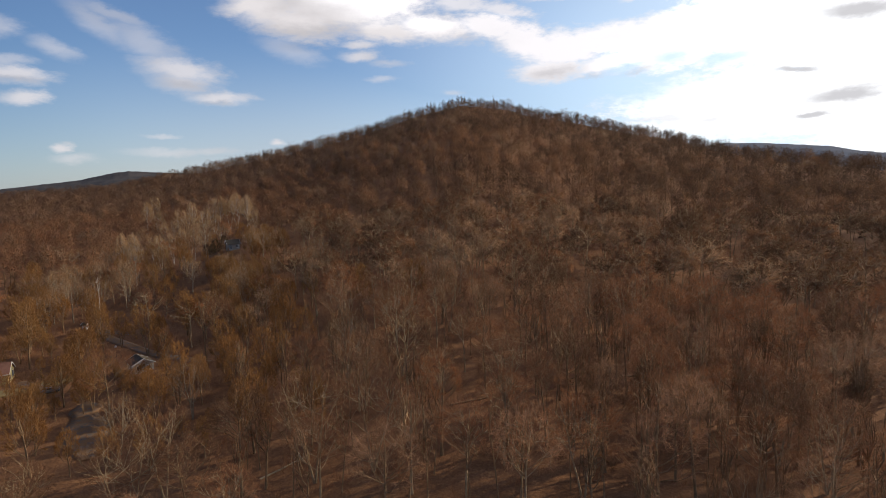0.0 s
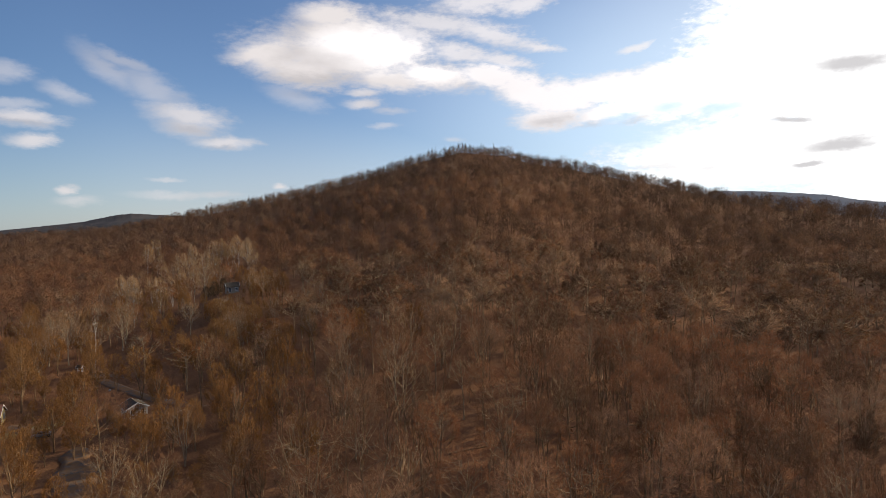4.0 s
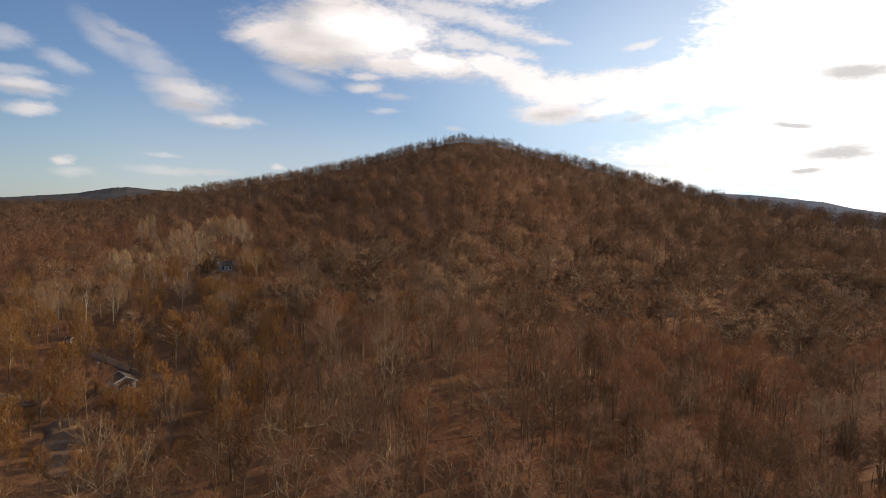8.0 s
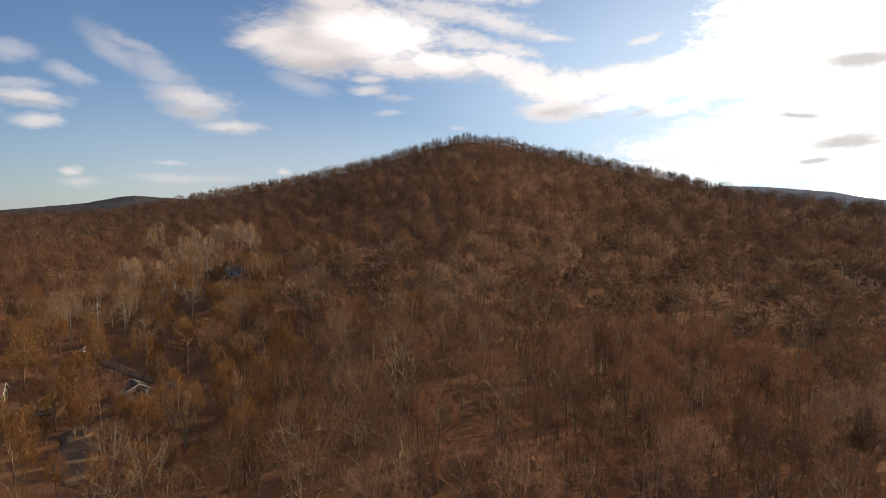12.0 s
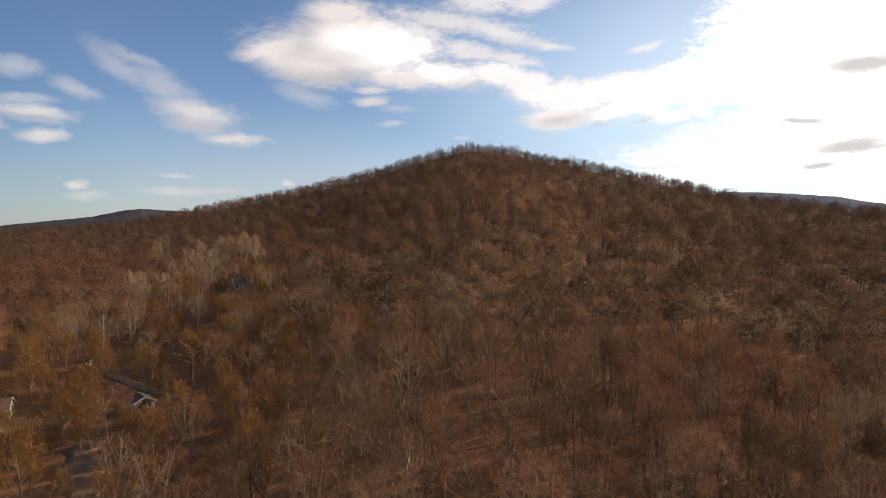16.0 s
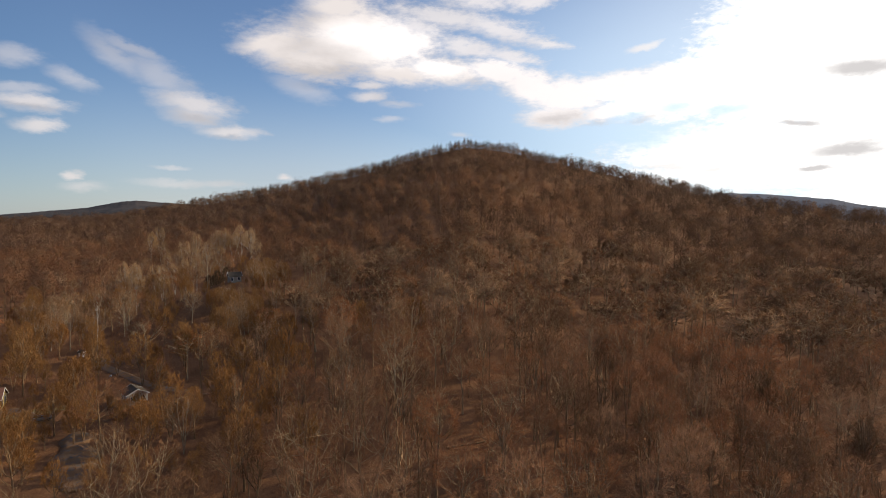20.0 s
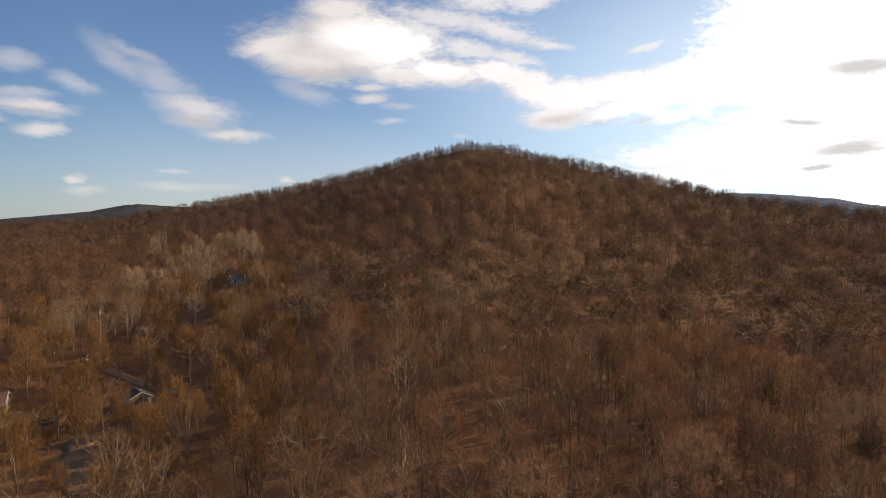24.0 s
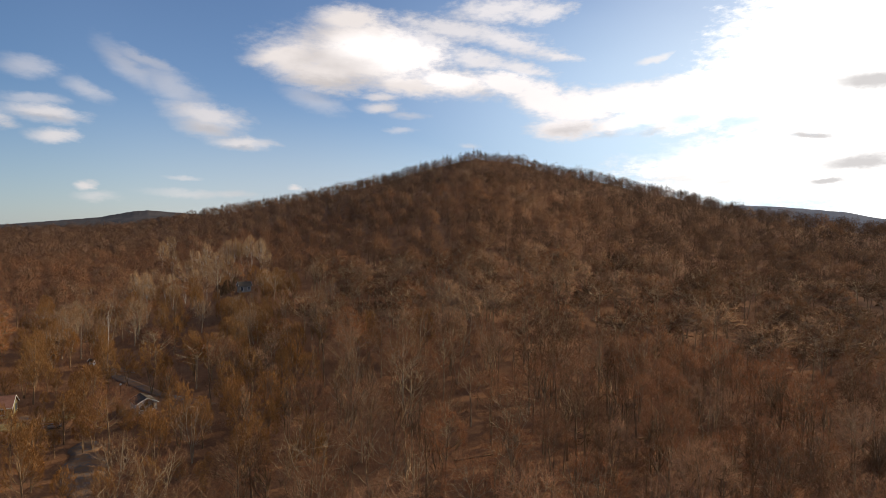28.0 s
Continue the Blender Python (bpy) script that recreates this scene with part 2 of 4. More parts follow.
def twig_material(name, tones, object_share, spread=1.0):
    """Bare twigs: tone by tree, by patch of woodland and by single twig."""
    m, n, l, b = material(name, 0.85, 0.15)
    if object_share:
        by_tree = n.new("ShaderNodeObjectInfo").outputs["Random"]
    else:
        tone_at = n.new("ShaderNodeAttribute")
        tone_at.attribute_name = "tree_tone"
        by_tree = tone_at.outputs["Fac"]
    col = ramp(n, l, by_tree, list(zip(np.linspace(0, 1, len(tones)), tones)))
    patch = ramp(n, l, grain(n, l, 0.02, 3), [(0.35, (0.80, 0.78, 0.77)), (0.65, (1.10, 1.04, 0.99))])
    col = blend(n, l, col, patch, 1.0, "MULTIPLY")
    island = n.new("ShaderNodeNewGeometry").outputs["Random Per Island"]
    single = ramp(n, l, island, [(0.0, (1 - 0.45 * spread,) * 3), (0.8, (1 + 0.15 * spread, 1 + 0.12 * spread, 1 + 0.08 * spread)), (1.0, (1 + 0.9 * spread, 1 + 0.85 * spread, 1 + 0.75 * spread))])
    col = blend(n, l, col, single, 1.0, "MULTIPLY")
    l.new(col, b.inputs["Base Color"])
    # veiling glare towards the sun put into the twigs as a translucent share
    thin, both = n.new("ShaderNodeBsdfTranslucent"), n.new("ShaderNodeMixShader")
    l.new(col, thin.inputs[0])
    both.inputs[0].default_value = 0.2 if object_share else 0.4
    l.new(b.outputs[0], both.inputs[1])
    l.new(thin.outputs[0], both.inputs[2])
    l.new(both.outputs[0], n["Material Output"].inputs[0])
    return m


# leaf litter on the forest floor
litter, n, l, b = material("leaf_litter", 0.95, 0.1)
flake = grain(n, l, 2.2, 6, 0.75)
col = ramp(n, l, flake, [(0.25, (0.12, 0.060, 0.030)), (0.5, (0.225, 0.115, 0.056)), (0.75, (0.35, 0.19, 0.098))])
drift = ramp(n, l, grain(n, l, 0.09, 4), [(0.32, (0.68, 0.63, 0.59)), (0.6, (1.0, 0.96, 0.92))])
col = blend(n, l, col, drift, 1.0, "MULTIPLY")
l.new(col, b.inputs["Base Color"])
relief(n, l, b, flake, 0.7, 0.25)

bark = weathered("bark", (0.148, 0.091, 0.046), (0.403, 0.262, 0.142), 3.0, 0.9, (1, 1, 0.25), 0.6)
bark_woods = weathered("bark_woods", (0.127, 0.077, 0.041), (0.360, 0.228, 0.125), 3.0, 0.9, (1, 1, 0.25), 0.4)
bark_pale = weathered("bark_pale", (0.27, 0.205, 0.125), (0.56, 0.45, 0.30), 1.4, 0.85, (1, 1, 0.5), 0.3)
bark_crest = weathered("bark_crest", (0.20, 0.17, 0.14), (0.42, 0.37, 0.31), 1.0, 0.9, (1, 1, 0.4), 0.2)
bark_limb = weathered("bark_limb", (0.233, 0.163, 0.090), (0.509, 0.366, 0.215), 2.0, 0.9, (1, 1, 0.4), 0.4)
bark_birch = weathered("bark_birch", (0.42, 0.37, 0.30), (0.72, 0.66, 0.55), 1.2, 0.8, (1, 1, 1.6), 0.2)
BROWN = [(0.139, 0.077, 0.039), (0.24, 0.127, 0.066), (0.309, 0.149, 0.074), (0.353, 0.156, 0.068), (0.42, 0.262, 0.155)]
twigs_brown = twig_material("twigs_brown", BROWN, True, 0.5)
twigs_woods = twig_material("twigs_woods", BROWN, False, 0.25)
twigs_rust = twig_material("twigs_rust", [(0.268, 0.134, 0.044), (0.326, 0.167, 0.054), (0.316, 0.174, 0.064)], True, 0.5)
twigs_pale = twig_material("twigs_pale", [(0.43, 0.287, 0.148), (0.515, 0.352, 0.19), (0.575, 0.402, 0.228)], True, 0.6)
twigs_tan = twig_material("twigs_tan", [(0.305, 0.176, 0.084), (0.378, 0.222, 0.109), (0.439, 0.268, 0.133)], True, 0.6)
# twigs greyed with distance: haze over the hill put into their colour
twigs_slope_haze = twig_material("twigs_slope_haze", [(0.126, 0.075, 0.044), (0.217, 0.121, 0.068), (0.273, 0.142, 0.077), (0.307, 0.149, 0.077), (0.36, 0.235, 0.145)], False, 0.18)
twigs_upper_haze = twig_material("twigs_upper_haze", [(0.110, 0.071, 0.045), (0.184, 0.113, 0.073), (0.228, 0.135, 0.084), (0.251, 0.142, 0.086), (0.31, 0.21, 0.138)], False, 0.18)
twigs_grey = twig_material("twigs_grey", [(0.105, 0.080, 0.060), (0.135, 0.102, 0.077), (0.17, 0.126, 0.094)], False, 0.18)
# needles browned towards the colour of the shaded hollow by the lone house
needles_shade = twig_material("needles_shade", [(0.115, 0.078, 0.042), (0.145, 0.097, 0.054), (0.175, 0.114, 0.063)], True)
asphalt = weathered("asphalt", (0.08, 0.08, 0.08), (0.17, 0.167, 0.162), 1.6, 0.85, None, 0.3)
n, l = asphalt.node_tree.nodes, asphalt.node_tree.links
b = n["Principled BSDF"]
old = b.inputs["Base Color"].links[0].from_socket
leaves = ramp(n, l, grain(n, l, 0.55, 5, 0.7), [(0.34, (0, 0, 0)), (0.54, (1, 1, 1))])
l.new(blend(n, l, old, (0.22, 0.12, 0.055), leaves), b.inputs["Base Color"])
grass_dry = weathered("dry_grass", (0.16, 0.12, 0.05), (0.30, 0.23, 0.10), 1.5, 0.95, None, 0.6)
slate = weathered("roof_slate", (0.07, 0.056, 0.042), (0.15, 0.122, 0.09), 2.0, 0.9, None, 0.4, 0.1)
roof_red = weathered("roof_brown", (0.16, 0.075, 0.05), (0.26, 0.13, 0.09), 2.0, 0.85, None, 0.4)
wall_dull = weathered("siding_dull", (0.25, 0.22, 0.18), (0.36, 0.322, 0.27), 0.9, 0.75, (0.3, 0.3, 6), 0.2)
wall_grey = weathered("siding_grey", (0.42, 0.385, 0.33), (0.58, 0.535, 0.465), 0.9, 0.75, (0.3, 0.3, 6), 0.2)
wall_yellow = weathered("siding_yellow", (0.62, 0.50, 0.22), (0.75, 0.62, 0.30), 0.9, 0.75, (0.3, 0.3, 6), 0.2)
paint_white = weathered("paint_white", (0.70, 0.69, 0.66), (0.84, 0.83, 0.80), 0.9, 0.6, None, 0.1)
wood_grey = weathered("wood_grey", (0.18, 0.165, 0.15), (0.34, 0.31, 0.28), 1.2, 0.85, (1, 1, 0.3), 0.4)
brick_red = weathered("brick_red", (0.20, 0.08, 0.055), (0.33, 0.15, 0.10), 4.0, 0.9, None, 0.4)
car_grey = weathered("car_paint_grey", (0.20, 0.21, 0.22), (0.26, 0.27, 0.28), 0.8, 0.3, None, 0.02, 0.5)
rubber = weathered("rubber", (0.015, 0.015, 0.016), (0.03, 0.03, 0.032), 6.0, 0.9, None, 0.1)
glass_dark, n, l, b = material("window_glass", 0.06, 0.6)
b.inputs["Base Color"].default_value = (0.03, 0.035, 0.04, 1)



def far_wood(name, c1, c2, haze_glow):
    """Wooded ridges kilometres away, their haze put in as bluish colour and faint glow."""
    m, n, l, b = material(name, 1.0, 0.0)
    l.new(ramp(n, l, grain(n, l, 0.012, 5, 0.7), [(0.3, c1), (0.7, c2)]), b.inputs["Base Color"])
    b.inputs["Emission Color"].default_value, b.inputs["Emission Strength"].default_value = (0.42, 0.54, 0.74, 1), haze_glow
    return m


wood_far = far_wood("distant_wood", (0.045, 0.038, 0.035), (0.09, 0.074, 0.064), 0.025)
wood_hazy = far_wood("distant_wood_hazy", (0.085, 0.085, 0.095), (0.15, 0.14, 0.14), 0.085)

# ======== lie of the land ========
# ridge of the hill round the valley: azimuth, distance, height of the ground
RIDGE = [
    (-44.0, 1100, 27), (-36.0, 1080, 36), (-31.6, 1040, 41), (-28.4, 1000, 47), (-23.7, 930, 60), (-19.3, 880, 71),
    (-14.7, 840, 85), (-9.6, 810, 101), (-4.4, 800, 119), (-1.3, 800, 131), (2.4, 800, 141), (6.1, 800, 137),
    (8.7, 790, 126), (13.5, 780, 111), (17.2, 770, 97), (21.0, 750, 86), (25.9, 710, 67), (29.6, 670, 56),
    (33.5, 620, 48), (35.9, 580, 44), (43.3, 520, 32),
]
KNOLL = (-87.0, 256.0, 12.5)       # small rise under the lone house
R_AZ = np.array([-180, -90] + [r[0] for r in RIDGE] + [90, 180], float)
R_D = np.array([1100, 1100] + [r[1] for r in RIDGE] + [600, 1100], float)
R_Z = np.array([20, 20] + [r[2] + 5.6 for r in RIDGE] + [20, 20], float)


def land(x, y):
    """Height of the ground at a place of the plan."""
    x, y = np.asarray(x, float), np.asarray(y, float)
    az, d = np.degrees(np.arctan2(x, y)), np.hypot(x, y)
    top, reach = np.interp(az, R_AZ, R_Z), np.interp(az, R_AZ, R_D)
    s = d / reach
    z = np.where(s < 1, top * s ** 1.5, np.maximum(top - (s - 1) * reach * 0.25, -10))
    z = z + 2.2 * np.clip((d - 250) / 200, 0, 1) * np.sin(x / 47 + 1.3) * np.sin(y / 61 + 0.4) * np.clip((1.3 - s) * 3, 0, 1)
    # a spur half way up the hill, and a ravine beside it
    z = z + 5.0 * np.exp(-((d - 580) / 48) ** 2) * np.clip((az + 12) / 5, 0, 1) * np.clip((14 - az) / 5, 0, 1)
    z = z - 1.5 * np.exp(-((az + 12.0) / 2.4) ** 2) * np.clip((d - 280) / 150, 0, 1) * np.clip((720 - d) / 150, 0, 1)
    z = z + KNOLL[2] * np.exp(-((x - KNOLL[0]) ** 2 + (y - KNOLL[1]) ** 2) / (2 * 22.0 ** 2))
    return z + 0.35 * np.sin(x / 7.3 + y / 11.0) * np.sin(y / 8.1 - x / 17.0)


def mesh_arrays(name, verts, tris, mats, mat_index=None):
    """A mesh from arrays of corners and triangles."""
    me = bpy.data.meshes.new(name)
    verts, tris = np.asarray(verts, np.float32), np.asarray(tris, np.int32)
    me.vertices.add(len(verts))
    me.vertices.foreach_set("co", verts.ravel())
    me.loops.add(tris.size)
    me.loops.foreach_set("vertex_index", tris.ravel())
    me.polygons.add(len(tris))
    me.polygons.foreach_set("loop_start", np.arange(0, tris.size, 3, dtype=np.int32))
    for m in mats:
        me.materials.append(m)
    if mat_index is not None:
        me.polygons.foreach_set("material_index", np.asarray(mat_index, np.int32))
    me.update(calc_edges=True)
    return me


def grid_mesh(name, pts, mat, wrap=False):
    """A sheet through rows of points, pts[row, column, xyz]."""
    a, b = pts.shape[:2]
    idx = np.arange(a * b).reshape(a, b)
    if wrap:
        idx = np.concatenate([idx, idx[:, :1]], 1)
    p, q, r, s = idx[:-1, :-1].ravel(), idx[:-1, 1:].ravel(), idx[1:, 1:].ravel(), idx[1:, :-1].ravel()
    me = mesh_arrays(name, pts.reshape(-1, 3), np.concatenate([np.stack([p, q, r], 1), np.stack([p, r, s], 1)]), [mat])
    me.polygons.foreach_set("use_smooth", np.ones(len(me.polygons), bool))
    return me


az = np.radians(np.concatenate([np.arange(-50, 50, 0.5), np.arange(50, 310, 5.0)]))
ds = np.concatenate([[0.01, 12, 25, 40, 50, 60], np.arange(66, 320, 4.0), np.arange(320, 1200, 14.0), [1300, 1500, 1900, 2500, 3300, 4200, 4900]])
dd, aa = np.meshgrid(ds, az, indexing="ij")
gx, gy = dd * np.sin(aa), dd * np.cos(aa)
ground = new("ground", grid_mesh("ground", np.stack([gx, gy, land(gx, gy)], 2)[:, ::-1], litter, wrap=True))
tagged(ground, "forest floor covered with rust-brown fallen leaves", "ground", kind="structure")


def distant_ridge(rows, dist, mat, label):
    """A long wooded ridge far off: azimuth and elevation of its crest."""
    rows = np.array(rows, float)
    a = np.arange(rows[0, 0], rows[-1, 0], 0.06)
    crest = np.interp(a, rows[:, 0], rows[:, 1])
    rng = np.random.default_rng(4)
    ragged = np.convolve(rng.normal(0, 1, len(a) + 6), np.ones(7) / 7, "valid") * 3.0 + rng.normal(0, 0.6, len(a))
    z = EYE[2] + np.tan(np.radians(crest)) * dist
    rad = np.radians(a)
    sheet = []
    for off, drop in ((-700, 1.0), (-400, 0.62), (-150, 0.2), (0, 0.0), (200, 0.3), (420, 1.0)):
        zz = z * (1 - drop) - 12 * drop + (0.6 * ragged if drop == 0 else 0)
        sheet.append(np.stack([(dist + off) * np.sin(rad), (dist + off) * np.cos(rad), zz], 1))
    me = grid_mesh("distant_ridge", np.array(sheet)[:, ::-1], mat)
    return tagged(new("distant_ridge", me), label, "hill", kind="structure")


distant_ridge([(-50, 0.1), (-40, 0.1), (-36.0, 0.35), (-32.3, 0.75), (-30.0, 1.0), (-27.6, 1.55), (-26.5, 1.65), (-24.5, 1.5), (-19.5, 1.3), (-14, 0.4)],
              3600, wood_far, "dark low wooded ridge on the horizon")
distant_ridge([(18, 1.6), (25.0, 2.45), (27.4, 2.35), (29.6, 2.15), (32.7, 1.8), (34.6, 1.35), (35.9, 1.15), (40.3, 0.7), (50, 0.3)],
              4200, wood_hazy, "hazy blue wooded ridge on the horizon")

# ======== trees ========


def unit(v):
    return v / (np.linalg.norm(v, axis=-1, keepdims=True) + 1e-9)


class Build:
    """Corners and triangles gathered for one mesh."""

    def __init__(self):
        self.v, self.t, self.n = [], [], 0

    def add(self, v, t):
        self.v.append(np.asarray(v, float))
        self.t.append(np.asarray(t, int) + self.n)
        self.n += len(v)

    def tube(self, pts, radii, sides):
        pts = np.asarray(pts, float)
        way = unit(np.gradient(pts, axis=0))
        side = unit(np.cross(way, np.array([0.31, 0.87, 0.11])))
        up = np.cross(way, side)
        ang = np.arange(sides) * 2 * np.pi / sides
        ring = np.cos(ang)[None, :, None] * side[:, None] + np.sin(ang)[None, :, None] * up[:, None]
        v = (pts[:, None] + ring * np.asarray(radii, float)[:, None, None]).reshape(-1, 3)
        i = np.arange(sides)
        j = (i + 1) % sides
        t = []
        for k in range(len(pts) - 1):
            a, b = k * sides, (k + 1) * sides
            t += [np.stack([a + i, a + j, b + j], 1), np.stack([a + i, b + j, b + i], 1)]
        self.add(v, np.concatenate(t))

    def tubes(self, lines, radii, sides):
        """Many tubes at once: lines[tube, step, xyz]."""
        m, n = lines.shape[:2]
        way = unit(np.gradient(lines, axis=1))
        side = unit(np.cross(way, np.array([0.31, 0.87, 0.11])))
        up = np.cross(way, side)
        ang = np.arange(sides) * 2 * np.pi / sides
        ring = np.cos(ang)[:, None] * side[:, :, None] + np.sin(ang)[:, None] * up[:, :, None]
        v = (lines[:, :, None] + ring * radii[:, :, None, None]).reshape(-1, 3)
        idx = np.arange(m * n * sides).reshape(m, n, sides)
        a, b, nxt = idx[:, :-1], idx[:, 1:], np.roll(idx, -1, 2)
        c, d = nxt[:, :-1], nxt[:, 1:]
        self.add(v, np.concatenate([np.stack([a, c, d], -1).reshape(-1, 3), np.stack([a, d, b], -1).reshape(-1, 3)]))

    def slivers(self, base, way, length, width, rng, face=None, stray=0.3):
        """Twigs: long thin tapering blades, turned mostly outward from the crown."""
        n = len(base)
        aim = rng.normal(0, 1, (n, 3)) if face is None else face + rng.normal(0, stray, (n, 3))
        side = unit(np.cross(way, aim)) * (width / 2)[:, None]
        v = np.stack([base - side, base + side, base + way * length[:, None]], 1).reshape(-1, 3)
        self.add(v, np.arange(3 * n).reshape(-1, 3))

    def arrays(self):
        return np.concatenate(self.v), np.concatenate(self.t)


def bows(p0, p2, n, sag=0.4):
    """Branches that leave sideways and then climb: points along each, [branch, step, xyz]."""
    mid = p0 + (p2 - p0) * np.array([0.58, 0.58, sag])
    u = np.linspace(0, 1, n)[None, :, None]
    return (1 - u) ** 2 * p0[:, None] + 2 * u * (1 - u) * mid[:, None] + u ** 2 * p2[:, None]


def along(lines, which, u):
    """The place at share u of the way along the chosen lines."""
    f = u * (lines.shape[1] - 1)
    i = np.minimum(f.astype(int), lines.shape[1] - 2)
    return lines[which, i] + (lines[which, i + 1] - lines[which, i]) * (f - i)[:, None]


def grow(rng, h, spread, first, level, stems=1, fullness=1.0, slim=1.0, upward=None):
    """A bare broadleaf tree h metres tall: trunk, limbs, branches, branchlets and twigs that fan out to a domed, lumpy crown.
    Returns its wood and its twigs. level 2: close by; 1: some way off; 0: far off."""
    wood, fine_wood = Build(), Build()
    n1, n2, n3, n4 = ((6, 4, 0, 14), (9, 5, 4, 4.6), (11, 6, 5, 6.5))[level]
    slender = spread < 2
    if slender:
        n1, n2 = n1 // 2 + 2, n2 // 2 + 1
    size = h / 18
    # the crown: an egg, widest a little below its middle height
    mid_z = h * (first + 0.40 * (1 - first))
    heart = np.array([0, 0, mid_z])

    def egg(ways, k):
        half = np.where(ways[:, 2] > 0, h - mid_z, mid_z - first * h)
        return heart + ways * np.stack([np.full(len(ways), spread)] * 2 + [half], 1) * k[:, None]

    # stems
    seg = (4, 6, 9)[level]
    u = np.linspace(0, 1, seg)
    trunks, r0 = [], 0.0105 * h * rng.uniform(0.85, 1.2) / math.sqrt(stems) * (0.5 if slender else 1)
    for s in range(stems):
        lean = rng.normal(0, 0.04, 2) if stems == 1 else np.array([math.cos(s * 6.28 / stems), math.sin(s * 6.28 / stems)]) * 0.15 + rng.normal(0, 0.03, 2)
        wig = np.cumsum(rng.normal(0, (0.004 if slender else 0.009) * h, (seg, 2)), 0) * u[:, None]
        top = h * (0.86 if stems == 1 else 0.80)
        trunk = np.stack([lean[0] * u * h + wig[:, 0], lean[1] * u * h + wig[:, 1], u * top], 1)
        trunk[0, 2] = -0.5
        trunks.append(trunk)
        wood.tube(trunk, r0 * (1 - u) ** 0.8 + 0.03 + r0 * 0.35 * np.exp(-u * 22), (3, 4, 6)[level])
    trunks = np.array(trunks)
    # limbs: evenly turned round the trunk, each with its own reach
    k = np.arange(n1)
    cos_t = 0.97 - 1.27 * (k + rng.uniform(0, 0.9, n1)) / n1
    turn = k * 2.4 + rng.uniform(-0.4, 0.4, n1)
    sin_t = np.sqrt(1 - cos_t ** 2)
    way1 = np.stack([np.cos(turn) * sin_t, np.sin(turn) * sin_t, cos_t], 1)
    reach = rng.uniform(0.80, 1.08, n1)
    tip1 = egg(way1, reach * 0.8)
    root_z = np.clip(0.95 * first + 0.60 * (1 - first) * (cos_t + 0.3) / 1.27 * rng.uniform(0.6, 1.1, n1), 0.1, 0.8) / 0.86
    stem_of = np.arange(n1) % stems
    limb = bows(along(trunks, stem_of, root_z), tip1, (3, 4, 6)[level])
    limb[:, 1:-1] += rng.normal(0, 0.008 * h, limb[:, 1:-1].shape)
    w = np.linspace(0, 1, limb.shape[1])
    rl = r0 * (1 - root_z) ** 0.6 * 0.33 + 0.015
    wood.tubes(limb, rl[:, None] * (1 - w) ** 0.7 + (0.03, 0.035, 0.012)[level], (3, 3, 4)[level])
    # branches
    of1 = np.repeat(np.arange(n1), n2)
    way2 = unit(way1[of1] + rng.normal(0, 0.36, (len(of1), 3)))
    reach2 = reach[of1] * rng.uniform(0.84, 1.06, len(of1))
    branch = bows(along(limb, of1, rng.uniform(0.25, 0.95, len(of1))), egg(way2, reach2 * 0.93), (2, 3, 3)[level], 0.45)
    if level:
        branch[:, 1:-1] += rng.normal(0, 0.006 * h, branch[:, 1:-1].shape)
        w = np.linspace(0, 1, branch.shape[1])
        wood.tubes(branch, np.broadcast_to(((0, 0.05, 0.028)[level] * (1 - w) + (0, 0.026, 0.01)[level]) * size, branch.shape[:2]), 3)
    else:
        run = branch[:, -1] - branch[:, 0]
        wood.slivers(branch[:, 0], unit(run), np.linalg.norm(run, axis=1), np.full(len(run), 0.13 * size), rng)
    if not level:                  # from afar the twigs close into a lumpy dome
        count = int(len(of1) * n4 * fullness)
        of = rng.integers(0, len(of1), count)
        out = unit(way2[of] + rng.normal(0, 0.26, (count, 3)))
        base = egg(out, reach2[of] * rng.uniform(0.70, 1.0, count))
        way = unit(out * 0.35 + rng.normal(0, 0.5, (count, 3)) + np.array([0, 0, 0.35]))
        fine_wood.slivers(base, way, rng.uniform(0.6, 1.4, count) * 1.15 * size, rng.uniform(0.7, 1.35, count) * 0.20 * size * slim, rng, out, 0.4)
        return wood.arrays(), fine_wood.arrays()
    # branchlets
    of2 = np.repeat(np.arange(len(of1)), n3)
    way3 = unit(way2[of2] + rng.normal(0, 0.20, (len(of2), 3)))
    base3 = along(branch, of2, rng.uniform(0.3, 1.0, len(of2)))
    run = egg(way3, reach2[of2] * rng.uniform(0.86, 1.03, len(of2))) - base3
    far = np.linalg.norm(run, axis=1)
    run = run * (np.minimum(far, 0.17 * h) / (far + 1e-6))[:, None]
    far = np.linalg.norm(run, axis=1)
    fine_wood.slivers(base3, unit(run), far, np.full(len(far), (0, 0.075, 0.045)[level] * size * min(slim, 1.4)), rng)
    # twigs
    count = int(len(of2) * n4 * fullness)
    of3 = rng.integers(0, len(of2), count)
    base = base3[of3] + run[of3] * rng.uniform(0.15, 1.0, count)[:, None]
    way = unit(unit(run[of3]) * 0.55 + way3[of3] * 0.45 + rng.normal(0, 0.55, (count, 3)) + np.array([0, 0, 0.1 if upward is None else upward]))
    length = rng.uniform(0.6, 1.4, count) * (0, 0.95, 0.85)[level] * size
    width = rng.uniform(0.7, 1.35, count) * (0, 0.105, 0.045)[level] * size * slim
    fine_wood.slivers(base, way, length, width, rng, unit((base - heart) / np.array([spread, spread, 0.4 * h])), 0.35)
    return wood.arrays(), fine_wood.arrays()


def part(name, me, parent, label=""):
    ob = new(name, me)
    ob.parent = parent
    return tagged(ob, label)


